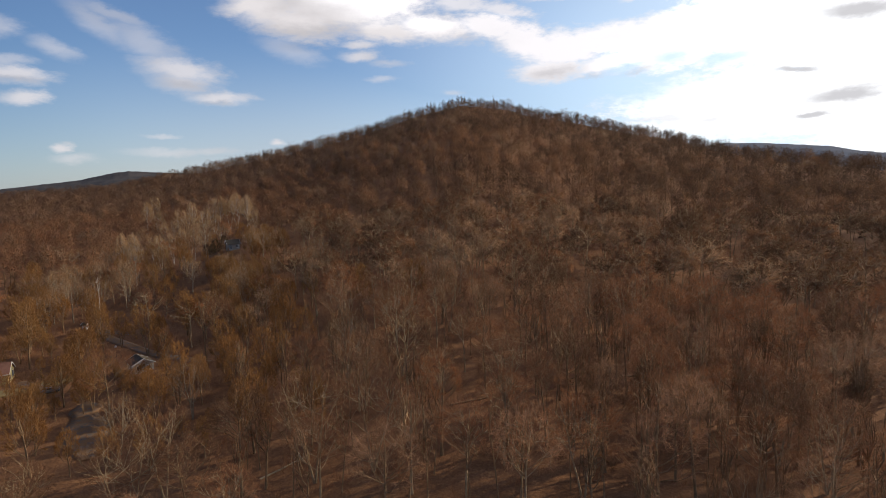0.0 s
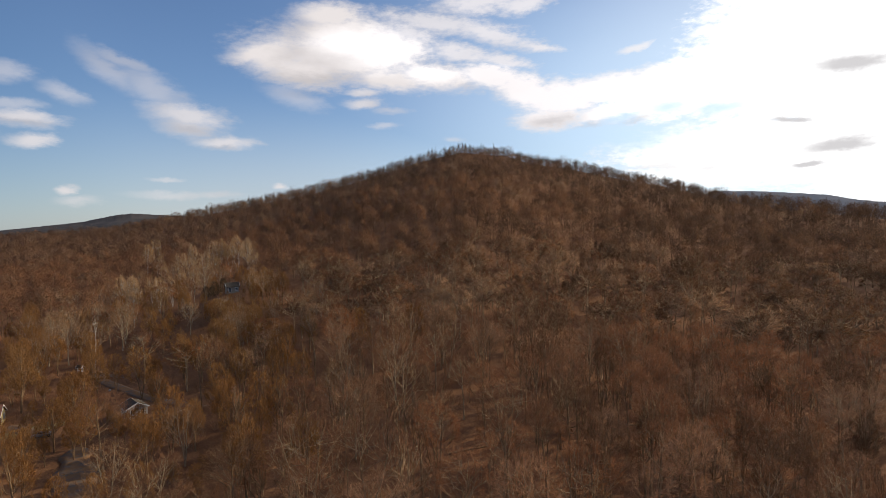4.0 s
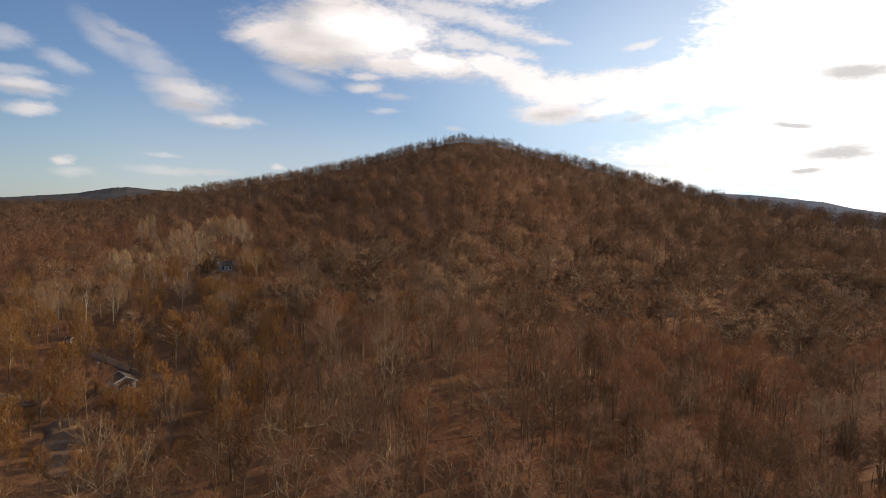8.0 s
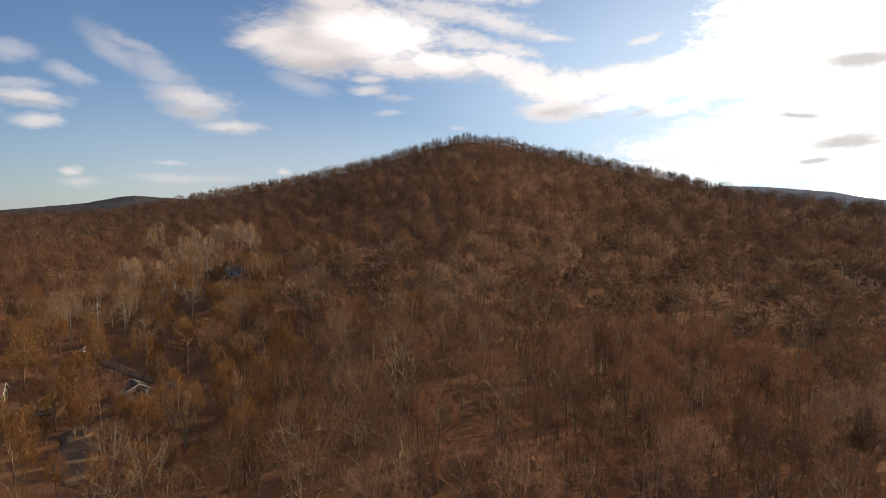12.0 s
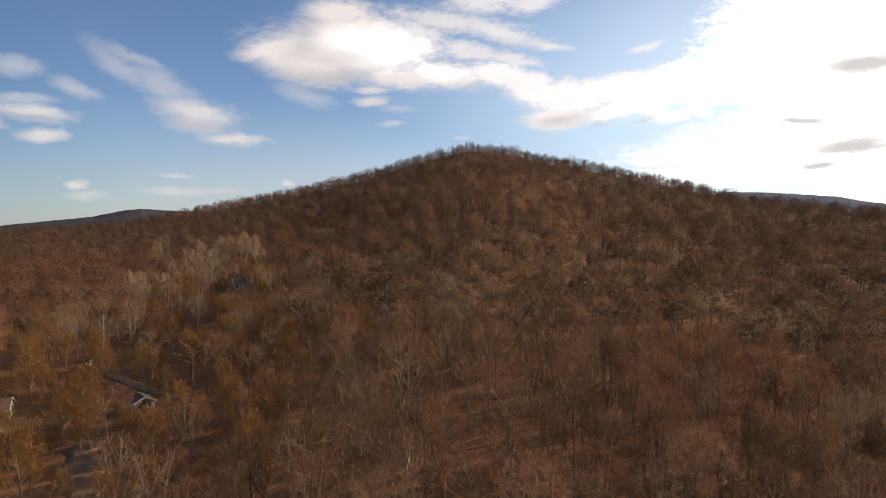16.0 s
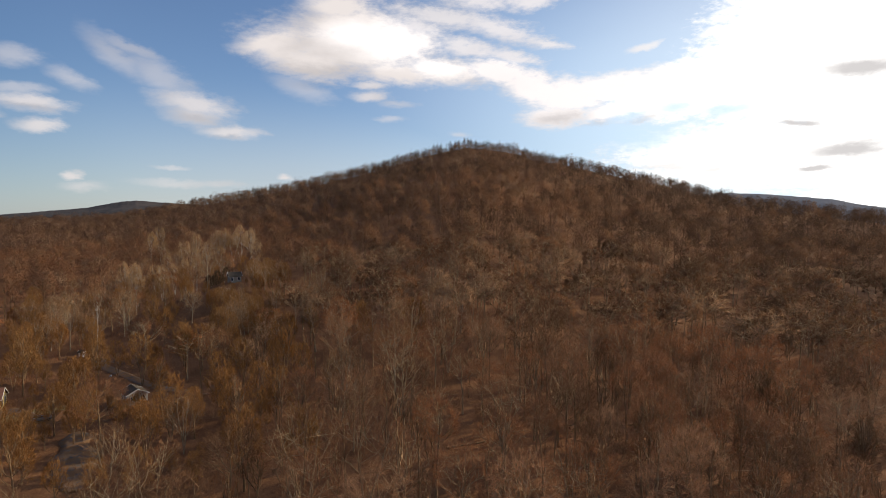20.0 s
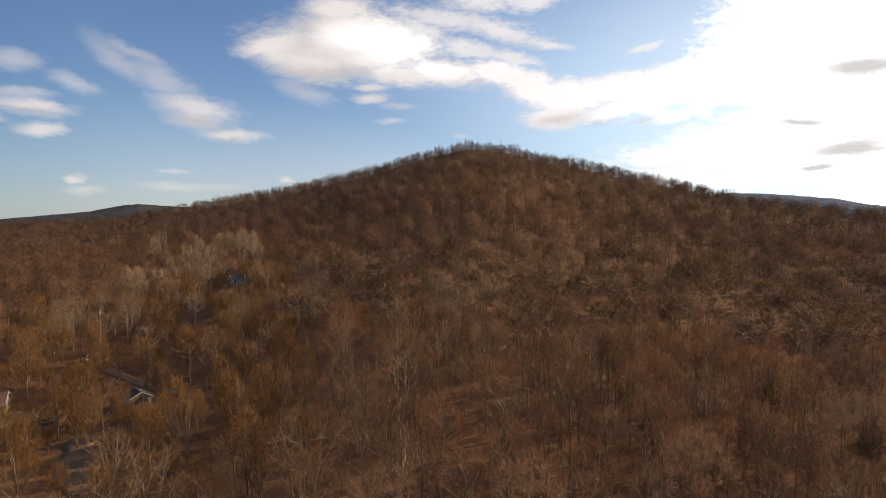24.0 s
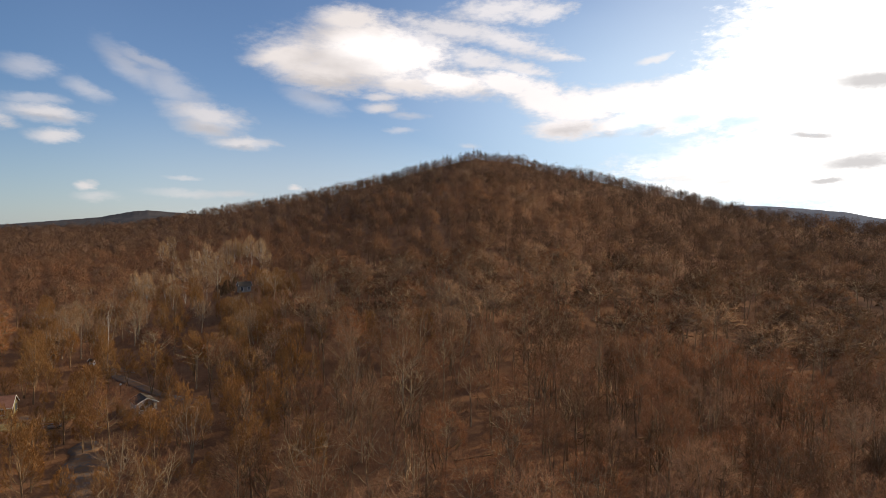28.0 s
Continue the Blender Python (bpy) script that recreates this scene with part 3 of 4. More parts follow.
def tree_thing(seed, h, spread, first, wood_mat, twig_mat, label, stems=1, fullness=1.0, group="bare trees", level=2, slim=1.0, upward=None):
    """One close bare tree: an empty at its foot with trunk and crown."""
    (wv, wt), (tv, tt) = grow(np.random.default_rng(seed), h, spread, first, level, stems, fullness, slim, upward)
    root = tagged(new("bare_tree"), label, "tree", group)
    me = mesh_arrays("trunk", wv, wt, [wood_mat])
    me.polygons.foreach_set("use_smooth", np.ones(len(wt), bool))
    part("trunk", me, root)
    part("crown", mesh_arrays("crown", tv, tt, [twig_mat]), root)
    root.location = (0, 0, -500)
    return root


def stand(ob, x, y, turn, size=1.0, lean=(0, 0)):
    return pose(x, y, float(land(x, y)) - 0.1, lean[0], lean[1], turn) @ Matrix.Diagonal((size, size, size, 1))


taken = []                         # plan places of trees that already stand
rnd = random.Random(11)


def plant(kinds, spots):
    """Each kind is used once itself, then copied."""
    used = set()
    for i, (x, y, h) in enumerate(spots):
        k = i % len(kinds)
        ob, base_h = kinds[k]
        m = stand(ob, x, y, rnd.uniform(0, 360), h / base_h, (rnd.uniform(-2, 2), rnd.uniform(-2, 2)))
        if k in used:
            ob.scale = (1, 1, 1)
            t = copy_thing(ob, m)
            t.matrix_basis = m
        else:
            used.add(k)
            first_m[ob] = m
        taken.append((x, y))
    for k in range(len(kinds)):
        ob = kinds[k][0]
        ob.matrix_basis = first_m[ob]


first_m = {}


def plant_more(kinds, spots):
    """Copies of kinds that stand already."""
    for i, (x, y, h) in enumerate(spots):
        ob, base_h = kinds[i % len(kinds)]
        m = stand(ob, x, y, rnd.uniform(0, 360), h / base_h, (rnd.uniform(-2, 2), rnd.uniform(-2, 2)))
        copy_thing(ob, m).matrix_basis = m


pale_label = "pale grey-barked bare tree with tan twigs"
PALE = [(-50, 230, 16), (-53, 124, 14), (1, 197, 17), (-11, 145, 20),
        (-22, 134, 18), (-2, 189, 17), (-48, 223, 16), (-46, 236, 17), (6, 190, 16),
        (-149, 233, 17), (-142, 226, 18), (-131, 214, 17), (-146, 241, 17), (-125, 220, 15), (-140, 253, 16), (-92, 224, 14), (-70, 185, 14), (-62, 112, 13)]
PALE += [(-192, 354, 14), (-157, 297, 16), (-164, 292, 18), (-152, 262, 15), (-173, 288, 17), (-164, 265, 14), (-194, 432, 16), (-155, 358, 18), (-177, 367, 15), (-165, 336, 17),
         (-138, 214, 14), (-132, 200, 16), (-119, 230, 18), (-117, 224, 15), (-158, 233, 17), (-136, 230, 14), (-120, 285, 16), (-99, 258, 18), (-87, 289, 15), (-124, 303, 17)]
GROVE = [(-204, 428, 24), (-219, 474, 22), (-179, 392, 20), (-153, 341, 18), (-160, 379, 21), (-141, 347, 19), (-161, 401, 22),
         (-142, 370, 20), (-147, 399, 23), (-141, 396, 24), (-138, 404, 22), (-131, 398, 24), (-118, 377, 23), (-103, 338, 19), (-124, 343, 18), (-133, 316, 17),
         (-125, 311, 18), (-133, 304, 16), (-161, 310, 19), (-151, 299, 20), (-141, 283, 18), (-131, 261, 16), (-142, 303, 17), (-133, 290, 18)]
pale_kinds = [(tree_thing(21, 18, 6.2, 0.22, bark_pale, twigs_tan, pale_label, 1, 0.75, slim=1.0), 18),
              (tree_thing(22, 18, 6.7, 0.18, bark_pale, twigs_tan, pale_label, 3, 0.7, slim=1.0), 18),
              (tree_thing(23, 18, 5.7, 0.30, bark_pale, twigs_tan, pale_label, 2, 0.7, slim=1.0), 18),
              (tree_thing(24, 18, 6.5, 0.25, bark_pale, twigs_tan, pale_label, 1, 0.7, slim=1.0), 18)]
plant(pale_kinds, PALE)
grove_label = "tall pale tree with a cream-coloured bare crown"
plant([(tree_thing(27 + k, 20, 3.6 + 0.6 * k, 0.3, bark_birch, twigs_pale, grove_label, 1 + k % 3, 1.3, "pale grove", 2, 1.5, 0.5), 20) for k in range(3)], GROVE)
birch = tree_thing(31, 21, 1.7, 0.66, bark_birch, twigs_brown, "tall slim bare tree with a white trunk", 1, 0.4)
plant([(birch, 21)], [(-112, 197, 21)])

rust_label = "bare tree with a dense rust-orange twig crown"
RUST = [(-115, 166, 20), (-86, 143, 18), (-73, 139, 8), (-77, 147, 5), (-91, 148, 9), (-83, 150, 8), (-88, 137, 13), (-80, 131, 10), (-112, 188, 6), (-117, 196, 3), (-106, 180, 9), (-108, 160, 6), (-98, 148, 4), (-61, 137, 9), (-104, 172, 9), (-98, 159, 11), (-85, 172, 16), (-79, 186, 16), (-71, 180, 15), (-52, 157, 16), (-43, 166, 16),
        (-7, 175, 17), (-24, 182, 17), (-35, 107, 17),
        (-74, 104, 16), (-60, 122, 14), (-24, 105, 17), (-85, 247, 2.6), (-89, 248, 3), (-80, 250, 3.5), (-82, 240, 6), (-124, 180, 14), (-103, 166, 10), (-112, 171, 9), (-110, 146, 8), (-82, 150, 5.5), (-74, 138, 8), (-79, 133, 13), (-83, 139, 11), (-94, 128, 12), (-92, 143, 9), (-67, 104, 10), (-84, 121, 12), (-79, 113, 9), (-89, 129, 10), (-94, 138, 9), (-93, 132, 8), (-85, 129, 7), (-119, 178, 9), (-61, 106, 9), (-50, 112, 7), (-44, 107, 8), (-47, 118, 5), (-40, 116, 12), (-45, 130, 13), (-38, 124, 13), (-54, 132, 12), (-36, 132, 15), (-42, 140, 14), (-62, 128, 9), (-57, 139, 10), (-97, 181, 12), (-74, 148, 7), (-70, 139, 7), (-77, 150, 5), (-66, 134, 8.5), (-79, 258, 8), (-75, 262, 11), (-82, 263, 10), (-78, 252, 7)]
rust_kinds = [(tree_thing(41, 17, 4.2, 0.16, bark, twigs_rust, rust_label, 1, 1.25, slim=1.8, upward=0.5), 17),
              (tree_thing(42, 17, 4.6, 0.16, bark, twigs_rust, rust_label, 2, 1.25, slim=1.8, upward=0.5), 17),
              (tree_thing(43, 17, 3.9, 0.16, bark, twigs_rust, rust_label, 1, 1.25, slim=1.8, upward=0.5), 17)]
plant(rust_kinds, RUST)
# the trees below the lone house, low enough to leave it in view
BELOW = [(-76, 235, 7.7), (-81, 223, 14), (-62, 199, 15), (-81, 230, 11.5), (-73, 208, 15), (-67, 192, 15), (-76, 218, 15), (-88, 239, 5.8), (-75, 225, 12.5), (-68, 214, 14), (-73, 200, 15), (-94, 243, 6.5), (-87, 232, 9), (-80, 243, 4.5), (-84, 243, 4), (-71, 232, 9), (-70, 222, 12), (-78, 228, 11), (-72, 214, 14), (-85, 236, 8), (-66, 226, 11), (-64, 210, 15)]
BELOW += [(-57, 202, 10.8), (-69, 209, 14.0), (-67, 204, 14.0), (-72, 260, 10.1), (-57, 213, 8.0), (-84, 278, 10.1), (-53, 200, 10.8), (-72, 248, 11.9), (-75, 204, 11.9), (-61, 218, 8.3), (-74, 244, 9.5),
          (-76, 274, 8.2), (-77, 250, 11.4), (-61, 205, 9.7), (-101, 272, 11.0), (-85, 226, 12.2), (-63, 231, 10.3), (-75, 282, 10.8), (-87, 282, 8.2), (-79, 213, 11.3), (-80, 258, 8.4), (-67, 253, 9.6),
          (-107, 283, 11.5), (-63, 236, 8.2), (-74, 253, 8.0), (-67, 242, 12.2), (-62, 225, 9.0), (-79, 279, 11.4), (-59, 195, 9.5), (-86, 248, 3.2), (-72, 238, 12.8), (-75, 265, 10.8), (-84, 273, 10.7)]
plant_more(rust_kinds + pale_kinds[:2], BELOW)
taken += [(x, y) for x, y, h in BELOW]

# open places: houses, drives and lawns keep clear
# (from x, from y, to x, to y, half width)
CLEAR = [(-87, 256, -70, 205, 9), (-92, 258, -108, 268, 6), (-81, 160, -67, 131, 5.5), (-81, 160, -60, 169, 3.5), (-121, 157, -103, 164, 3), (-121, 204, -101, 213, 3.5), (-81, 160, -88, 170, 3.5), (-121, 157, -100, 134, 4), (-121, 204, -98, 165, 2.5),
         (-133, 284, -108, 197, 2), (-108, 197, -92, 172, 2.5), (-102, 151, -90, 133, 3.5), (-84, 140, -66, 108, 3.5), (-92, 172, -81, 136, 3),
         (-106, 191, -91, 178, 3), (-91, 178, -66, 160, 3), (-94, 270, -120, 290, 4), (-76, 124, -47, 76, 3.6), (-96, 146, -72, 110, 2.5), (-53, 124, -40, 94, 4), (-68, 98, -62, 88, 6), (-80, 116, -66, 104, 6)]


def on_clearing(x, y):
    for a, b, c, d, r in CLEAR:
        u = max(0.0, min(1.0, ((x - a) * (c - a) + (y - b) * (d - b)) / ((c - a) ** 2 + (d - b) ** 2)))
        if (x - a - u * (c - a)) ** 2 + (y - b - u * (d - b)) ** 2 < r * r:
            return True
    return False


def free(x, y, gap):
    if on_clearing(x, y):
        return False
    return all((x - a) ** 2 + (y - b) ** 2 > gap * gap for a, b in taken)


valley = []
while len(valley) < 70:
    x, y = rnd.uniform(-185, -34), rnd.uniform(96, 275)
    if abs(math.degrees(math.atan2(x, y))) < 42 and x < -0.2 * y and free(x, y, 4.4):
        valley.append((x, y, rnd.uniform(11, 16)))
        taken.append((x, y))
plant_more(rust_kinds, valley)

brown_label = "bare brown forest tree with a slender trunk"
brown_kinds = [(tree_thing(71 + i, 18, 6.2 + 0.7 * i, 0.34, bark_limb, twigs_brown, "broad bare tree with pale limbs and a brown twig crown", 1 + i, 0.85), 18) for i in range(2)]
for i in range(9):
    hh = 17 + (i % 3)
    brown_kinds.append((tree_thing(60 + i, hh, 4.7 + 0.75 * (i % 4), 0.50 - 0.04 * (i % 4), (bark, bark_limb)[i % 2], twigs_brown, brown_label, 1 + (i % 4 == 3), 0.95 + 0.1 * (i % 3) + 0.06 * (i % 4), slim=0.8), hh))


def open_stand(x, y):
    """The open stand of slender trunks, where the sun reaches the floor."""
    return ((x - 48) / 34) ** 2 + ((y - 118) / 42) ** 2 < 1


near = []
while len(near) < 130:
    a, d = math.radians(rnd.uniform(-46, 46)), math.sqrt(rnd.uniform(76 ** 2, 172 ** 2))
    x, y = d * math.sin(a), d * math.cos(a)
    if free(x, y, 7.6 if open_stand(x, y) else 8.8 if a < -0.3 else 9.0):
        near.append((x, y, rnd.uniform(15, 21)))
        taken.append((x, y))
# a few that stand above the crest
crest = []
for a, h in ((-11.8, 15), (13.6, 14), (2.3, 13), (-19.6, 13), (21.6, 12)):
    d = float(np.interp(a, R_AZ, R_D)) - 4
    crest.append((d * math.sin(math.radians(a)), d * math.cos(math.radians(a)), h))
plant(brown_kinds, near + crest)


def conifer(seed, h):
    """A small dark evergreen: a trunk and drooping whorls of needled sprays."""
    rng = np.random.default_rng(seed)
    root = tagged(new("evergreen_tree"), "small dark round-topped evergreen, also standing in for shade by the lone house", "tree", "evergreens")
    w, s = Build(), Build()
    w.tube([(0, 0, -0.4), (0.05, 0, h * 0.5), (0, 0.05, h)], [0.16, 0.1, 0.02], 6)
    n = 1300
    f = rng.uniform(0.08, 1, n) ** 0.9
    a = rng.uniform(0, 6.28, n)
    r = np.sin(3.1 * f ** 0.8) ** 0.7 * h * 0.4 * rng.uniform(0.3, 1, n) * (0.85 + 0.15 * np.sin(f * 23 + a * 3))
    base = np.stack([np.cos(a) * r, np.sin(a) * r, f * h], 1)
    way = unit(np.stack([np.cos(a), np.sin(a), rng.uniform(-0.5, 0.3, n)], 1) + rng.normal(0, 0.3, (n, 3)))
    s.slivers(base, way, rng.uniform(0.5, 1.2, n), rng.uniform(0.2, 0.45, n), rng)
    part("trunk", mesh_arrays("trunk", *w.arrays(), [bark]), root)
    part("crown", mesh_arrays("crown", *s.arrays(), [needles_shade]), root)
    return root


# the last four stand in for the shade beside the lone house
plant([(conifer(81, 12), 12), (conifer(82, 12), 12)], [(-141, 213, 8), (-186, 399, 11), (-92, 260, 6.5), (-96, 261, 6.5), (-99, 259, 5.5), (-95, 255, 5)])


def woods(name, label, spots, level, kinds, seed, mats, girth=1.0, full=1.0, slim=1.0, bare=0.36):
    """Woodland past counting, as one mesh."""
    rng = np.random.default_rng(seed)
    vs, ns, ts, ms, tones, at = [], [], [], [], [], 0
    temps = []
    for k in range(kinds):
        (wv, wt), (tv, tt) = grow(np.random.default_rng(seed * 100 + k), 18, (4.5 + 0.5 * (k % 4)) * girth, bare + 0.05 * (k % 3), level, 1, (0.85 + 0.15 * (k % 3)) * full, slim)
        hard = np.zeros_like(wv)
        across = np.cross(wv[wt[:, 1]] - wv[wt[:, 0]], wv[wt[:, 2]] - wv[wt[:, 0]])
        for i in range(3):
            np.add.at(hard, wt[:, i], across)
        soft = np.concatenate([unit(hard), unit(unit(tv - np.array([0, 0, 8.0])) + np.array([0, 0, 0.5]))])
        temps.append((soft, np.concatenate([wv, tv]), np.concatenate([wt, tt + len(wv)]), np.concatenate([np.zeros(len(wt), int), np.ones(len(tt), int)])))
    spots = np.array(spots)
    zz = land(spots[:, 0], spots[:, 1])
    for (x, y), z in zip(spots, zz):
        soft, v, t, m = temps[rng.integers(kinds)]
        a, s = rng.uniform(0, 6.28), rng.uniform(0.7, 1.15)
        grey_tone = 0.0
        if abs(math.hypot(x, y) - float(np.interp(math.degrees(math.atan2(x, y)), R_AZ, R_D))) < 45:
            s *= 0.74                   # stunted and greyer near the crest
            grey_tone = 0.2 if x > -0.4 * y else 0.0
        w = rng.uniform(0.95, 1.25)
        c, q = math.cos(a) * s, math.sin(a) * s
        vs.append(np.stack([(v[:, 0] * c - v[:, 1] * q) * w + x, (v[:, 0] * q + v[:, 1] * c) * w + y, v[:, 2] * s + z], 1).astype(np.float32))
        ns.append(np.stack([soft[:, 0] * math.cos(a) - soft[:, 1] * math.sin(a), soft[:, 0] * math.sin(a) + soft[:, 1] * math.cos(a), soft[:, 2]], 1))
        ts.append((t + at).astype(np.int32))
        ms.append(m)
        grove = 0.5 * (1 + math.sin(x / 60 + 2) * math.sin(y / 75 + 1))
        warm = min(1.0, max(0.0, (-40 - x) / 120)) * min(1.0, max(0.0, (1000 - math.hypot(x, y)) / 300))      # the valley trees are ruddier than those of the hill
        pale_tree = rng.random() < (0.16 if level else 0.07 if x < 0.2 * y else 0.02)
        # tone falls rightward: the dim backlit side, put into the twig colour
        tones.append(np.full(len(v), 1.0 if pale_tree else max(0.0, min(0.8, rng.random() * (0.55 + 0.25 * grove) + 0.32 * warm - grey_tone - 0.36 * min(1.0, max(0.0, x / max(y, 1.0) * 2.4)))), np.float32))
        at += len(v)
    me = mesh_arrays(name, np.concatenate(vs), np.concatenate(ts), mats, np.concatenate(ms))
    me.attributes.new("tree_tone", "FLOAT", "POINT").data.foreach_set("value", np.concatenate(tones))
    me.polygons.foreach_set("use_smooth", np.ones(len(me.polygons), bool))
    me.normals_split_custom_set_from_vertices(np.concatenate(ns).astype(np.float32))      # crowns shade as soft domes
    return tagged(new(name, me), label, "woods", kind="stuff")


def scatter(d0, d1, a0, a1, gap, seed):
    """Uneven planting: a jittered net with gaps."""
    rng = np.random.default_rng(seed)
    out = []
    n = int(d1 * 1.05 / gap)
    for i in range(-n, n):
        for j in range(0, n):
            x, y = (i + rng.uniform(-0.45, 0.45)) * gap, (j + rng.uniform(-0.45, 0.45)) * gap
            d, a = math.hypot(x, y), math.degrees(math.atan2(x, y))
            if d0 < d < d1 and a0 < a < a1 and rng.random() < 0.93 and d < np.interp(a, R_AZ, R_D) + 35:
                if on_clearing(x, y):
                    continue
                out.append((x, y))
    return out


glades = np.array([(x, y) for x, y, h in GROVE])
glades = glades * (1 - 13 / np.linalg.norm(glades, axis=1))[:, None]   # the pale grove stands behind a glade


def room(spots, gap):
    """Spots that keep off the trees that stand already, and off the glade."""
    t = np.array(taken)
    return [s for s in spots if ((t - s) ** 2).sum(1).min() > gap * gap and ((glades - s) ** 2).sum(1).min() > 9.5 ** 2]


mid_spots = room(scatter(172, 300, -45, 45, 10.4, 3), 6.0)
pole_spots = [p for p in room(scatter(74, 176, -46, 46, 8.6, 13), 2.6) if p[0] > -0.36 * p[1] or (p[0] * 7.3) % 1 < 0.4]
pole_spots += [p for p in room(scatter(74, 170, -5, 45, 9.0, 15), 2.4) if open_stand(*p)]
woods("woodland_poles", "slender bare young trees between the larger ones", pole_spots, 1, 8, 8, [bark, twigs_woods], 0.34, 0.22, 0.6)
woods("woodland_lower_slope", "bare brown woodland on the lower slope", mid_spots, 1, 8, 5, [bark_limb, twigs_woods], 1.2, 1.05, 1.1, 0.40)
valley_spots = [p for p in room(scatter(172, 340, -45, -7, 8.2, 21), 4.6) if min(math.hypot(p[0] - q[0], p[1] - q[1]) for q in mid_spots) > 5.5]
mid_spots += valley_spots
far_spots = room(scatter(300, 1160, -44, 44, 11.6, 7), 7.5)


def off_crest(p):
    return math.hypot(*p) - float(np.interp(math.degrees(math.atan2(*p)), R_AZ, R_D))


crest_spots = [p for p in scatter(480, 1160, -43, 43, 5.8, 17) if -18 < off_crest(p) < 12]
far_spots = [p for p in far_spots if not -16 < off_crest(p) < 14]
slope_spots = [p for p in far_spots if math.hypot(*p) < 560]
top_spots = [p for p in far_spots if math.hypot(*p) >= 560]
woods("woodland_hillside", "bare brown woodland on the middle slope of the hill", slope_spots, 0, 12, 6, [bark_woods, twigs_slope_haze], 1.3, 1.3, bare=0.22)
woods("woodland_hilltop", "bare brown woodland covering the hill to its crest", top_spots, 0, 12, 9, [bark_woods, twigs_upper_haze], 1.4, 0.55, 2.1, 0.15)
woods("woodland_crest", "grey leafless trees in a thin fringe along the crest", crest_spots, 0, 12, 19, [bark_crest, twigs_grey], 0.5, 0.36, 1.75, -0.3)

# ======== houses, drive and yard ========


def solid(name, parts_bm, mat, parent, label=""):
    me = bpy.data.meshes.new(name)
    parts_bm.to_mesh(me)
    parts_bm.free()
    me.materials.append(mat)
    return part(name, me, parent, label)


def box_bm(sx, sy, sz, at=(0, 0, 0), bevel=0.02, tilt=None):
    bm = bmesh.new()
    bmesh.ops.create_cube(bm, size=1)
    bmesh.ops.scale(bm, vec=(sx, sy, sz), verts=bm.verts)
    if bevel:
        bmesh.ops.bevel(bm, geom=bm.edges[:], offset=bevel, segments=1, affect="EDGES")
    if tilt:
        bmesh.ops.transform(bm, matrix=tilt, verts=bm.verts)
    bmesh.ops.translate(bm, vec=at, verts=bm.verts)
    return bm


def gable_bm(w, d, h, rise):
    """Walls with two gable ends across x."""
    bm = bmesh.new()
    pts = [(-w / 2, -0.8), (w / 2, -0.8), (w / 2, h), (0, h + rise), (-w / 2, h)]
    loops = [[bm.verts.new((x, y, z)) for x, z in pts] for y in (-d / 2, d / 2)]
    bm.faces.new(loops[0])
    bm.faces.new(loops[1][::-1])
    for i in range(5):
        j = (i + 1) % 5
        bm.faces.new((loops[0][j], loops[0][i], loops[1][i], loops[1][j]))
    bmesh.ops.recalc_face_normals(bm, faces=bm.faces)
    return bm


def house(name, x, y, turn, w, d, h, rise, wall_m, roof_m, label, windows, chimney=False, category="house"):
    """A gabled house, ridge along its own y. windows: (face, along, up, width, height); faces: 'e', 'w' long sides, 's', 'n' gables."""
    root = tagged(new(name), label, category)
    root.matrix_basis = pose(x, y, float(land(x, y)), 0, 0, turn)
    solid("wall", gable_bm(w, d, h, rise), wall_m, root)
    slope = math.atan2(rise, w / 2)
    run = math.hypot(rise, w / 2) + 0.45
    for side in (-1, 1):
        mid = Vector((side * (w / 4 + 0.18 * math.cos(slope)), 0, h + rise / 2 - 0.16 * math.sin(slope) + 0.12))
        roof = solid("roof", box_bm(run, d + 0.8, 0.16, mid, 0.02, Matrix.Rotation(side * slope, 4, "Y")), roof_m, root)
        if chimney:
            solid("gutter", box_bm(0.16, d + 0.8, 0.2, (side * (w / 2 + 0.44), 0, h - 0.12), 0.03), paint_white, root, "white eave gutter")
        if side == 1 and chimney:
            solid("chimney", box_bm(0.7, 0.9, 2.2, (w * 0.14, d * 0.2, h + rise + 0.2)), brick_red, roof, "red brick chimney")
    for end in (-1, 1):
        for side in (-1, 1):
            solid("bargeboard", box_bm(run, 0.06, 0.22, (side * (w / 4 + 0.18 * math.cos(slope)), end * (d / 2 + 0.44), h + rise / 2 - 0.16 * math.sin(slope) + 0.10), 0.01,
                                       Matrix.Rotation(side * slope, 4, "Y")), paint_white, root, "white bargeboard")
    for face, along, up, ww, wh in windows:
        if face in "ew":
            m = pose((w / 2 + 0.02) * (1 if face == "e" else -1), along, up, 0, 0, 90)
        else:
            m = pose(along, (d / 2 + 0.02) * (1 if face == "n" else -1), up)
        fr = bmesh.new()
        for sx, sz, cx, cz in ((ww + 0.2, 0.1, 0, wh / 2 + 0.05), (ww + 0.2, 0.1, 0, -wh / 2 - 0.05), (0.1, wh, -ww / 2 - 0.05, 0), (0.1, wh, ww / 2 + 0.05, 0), (0.05, wh, 0, 0)):
            g = bmesh.ops.create_cube(fr, size=1)["verts"]
            bmesh.ops.scale(fr, vec=(sx, 0.12, sz), verts=g)
            bmesh.ops.translate(fr, vec=(cx, 0, cz), verts=g)
        win = solid("window", fr, paint_white, root, "white-framed window")
        win.matrix_basis = m
        for k in (-1, 1):
            solid("pane", box_bm(ww / 2 - 0.03, 0.03, wh, (k * ww / 4, 0, 0), 0), glass_dark, win)
    return root


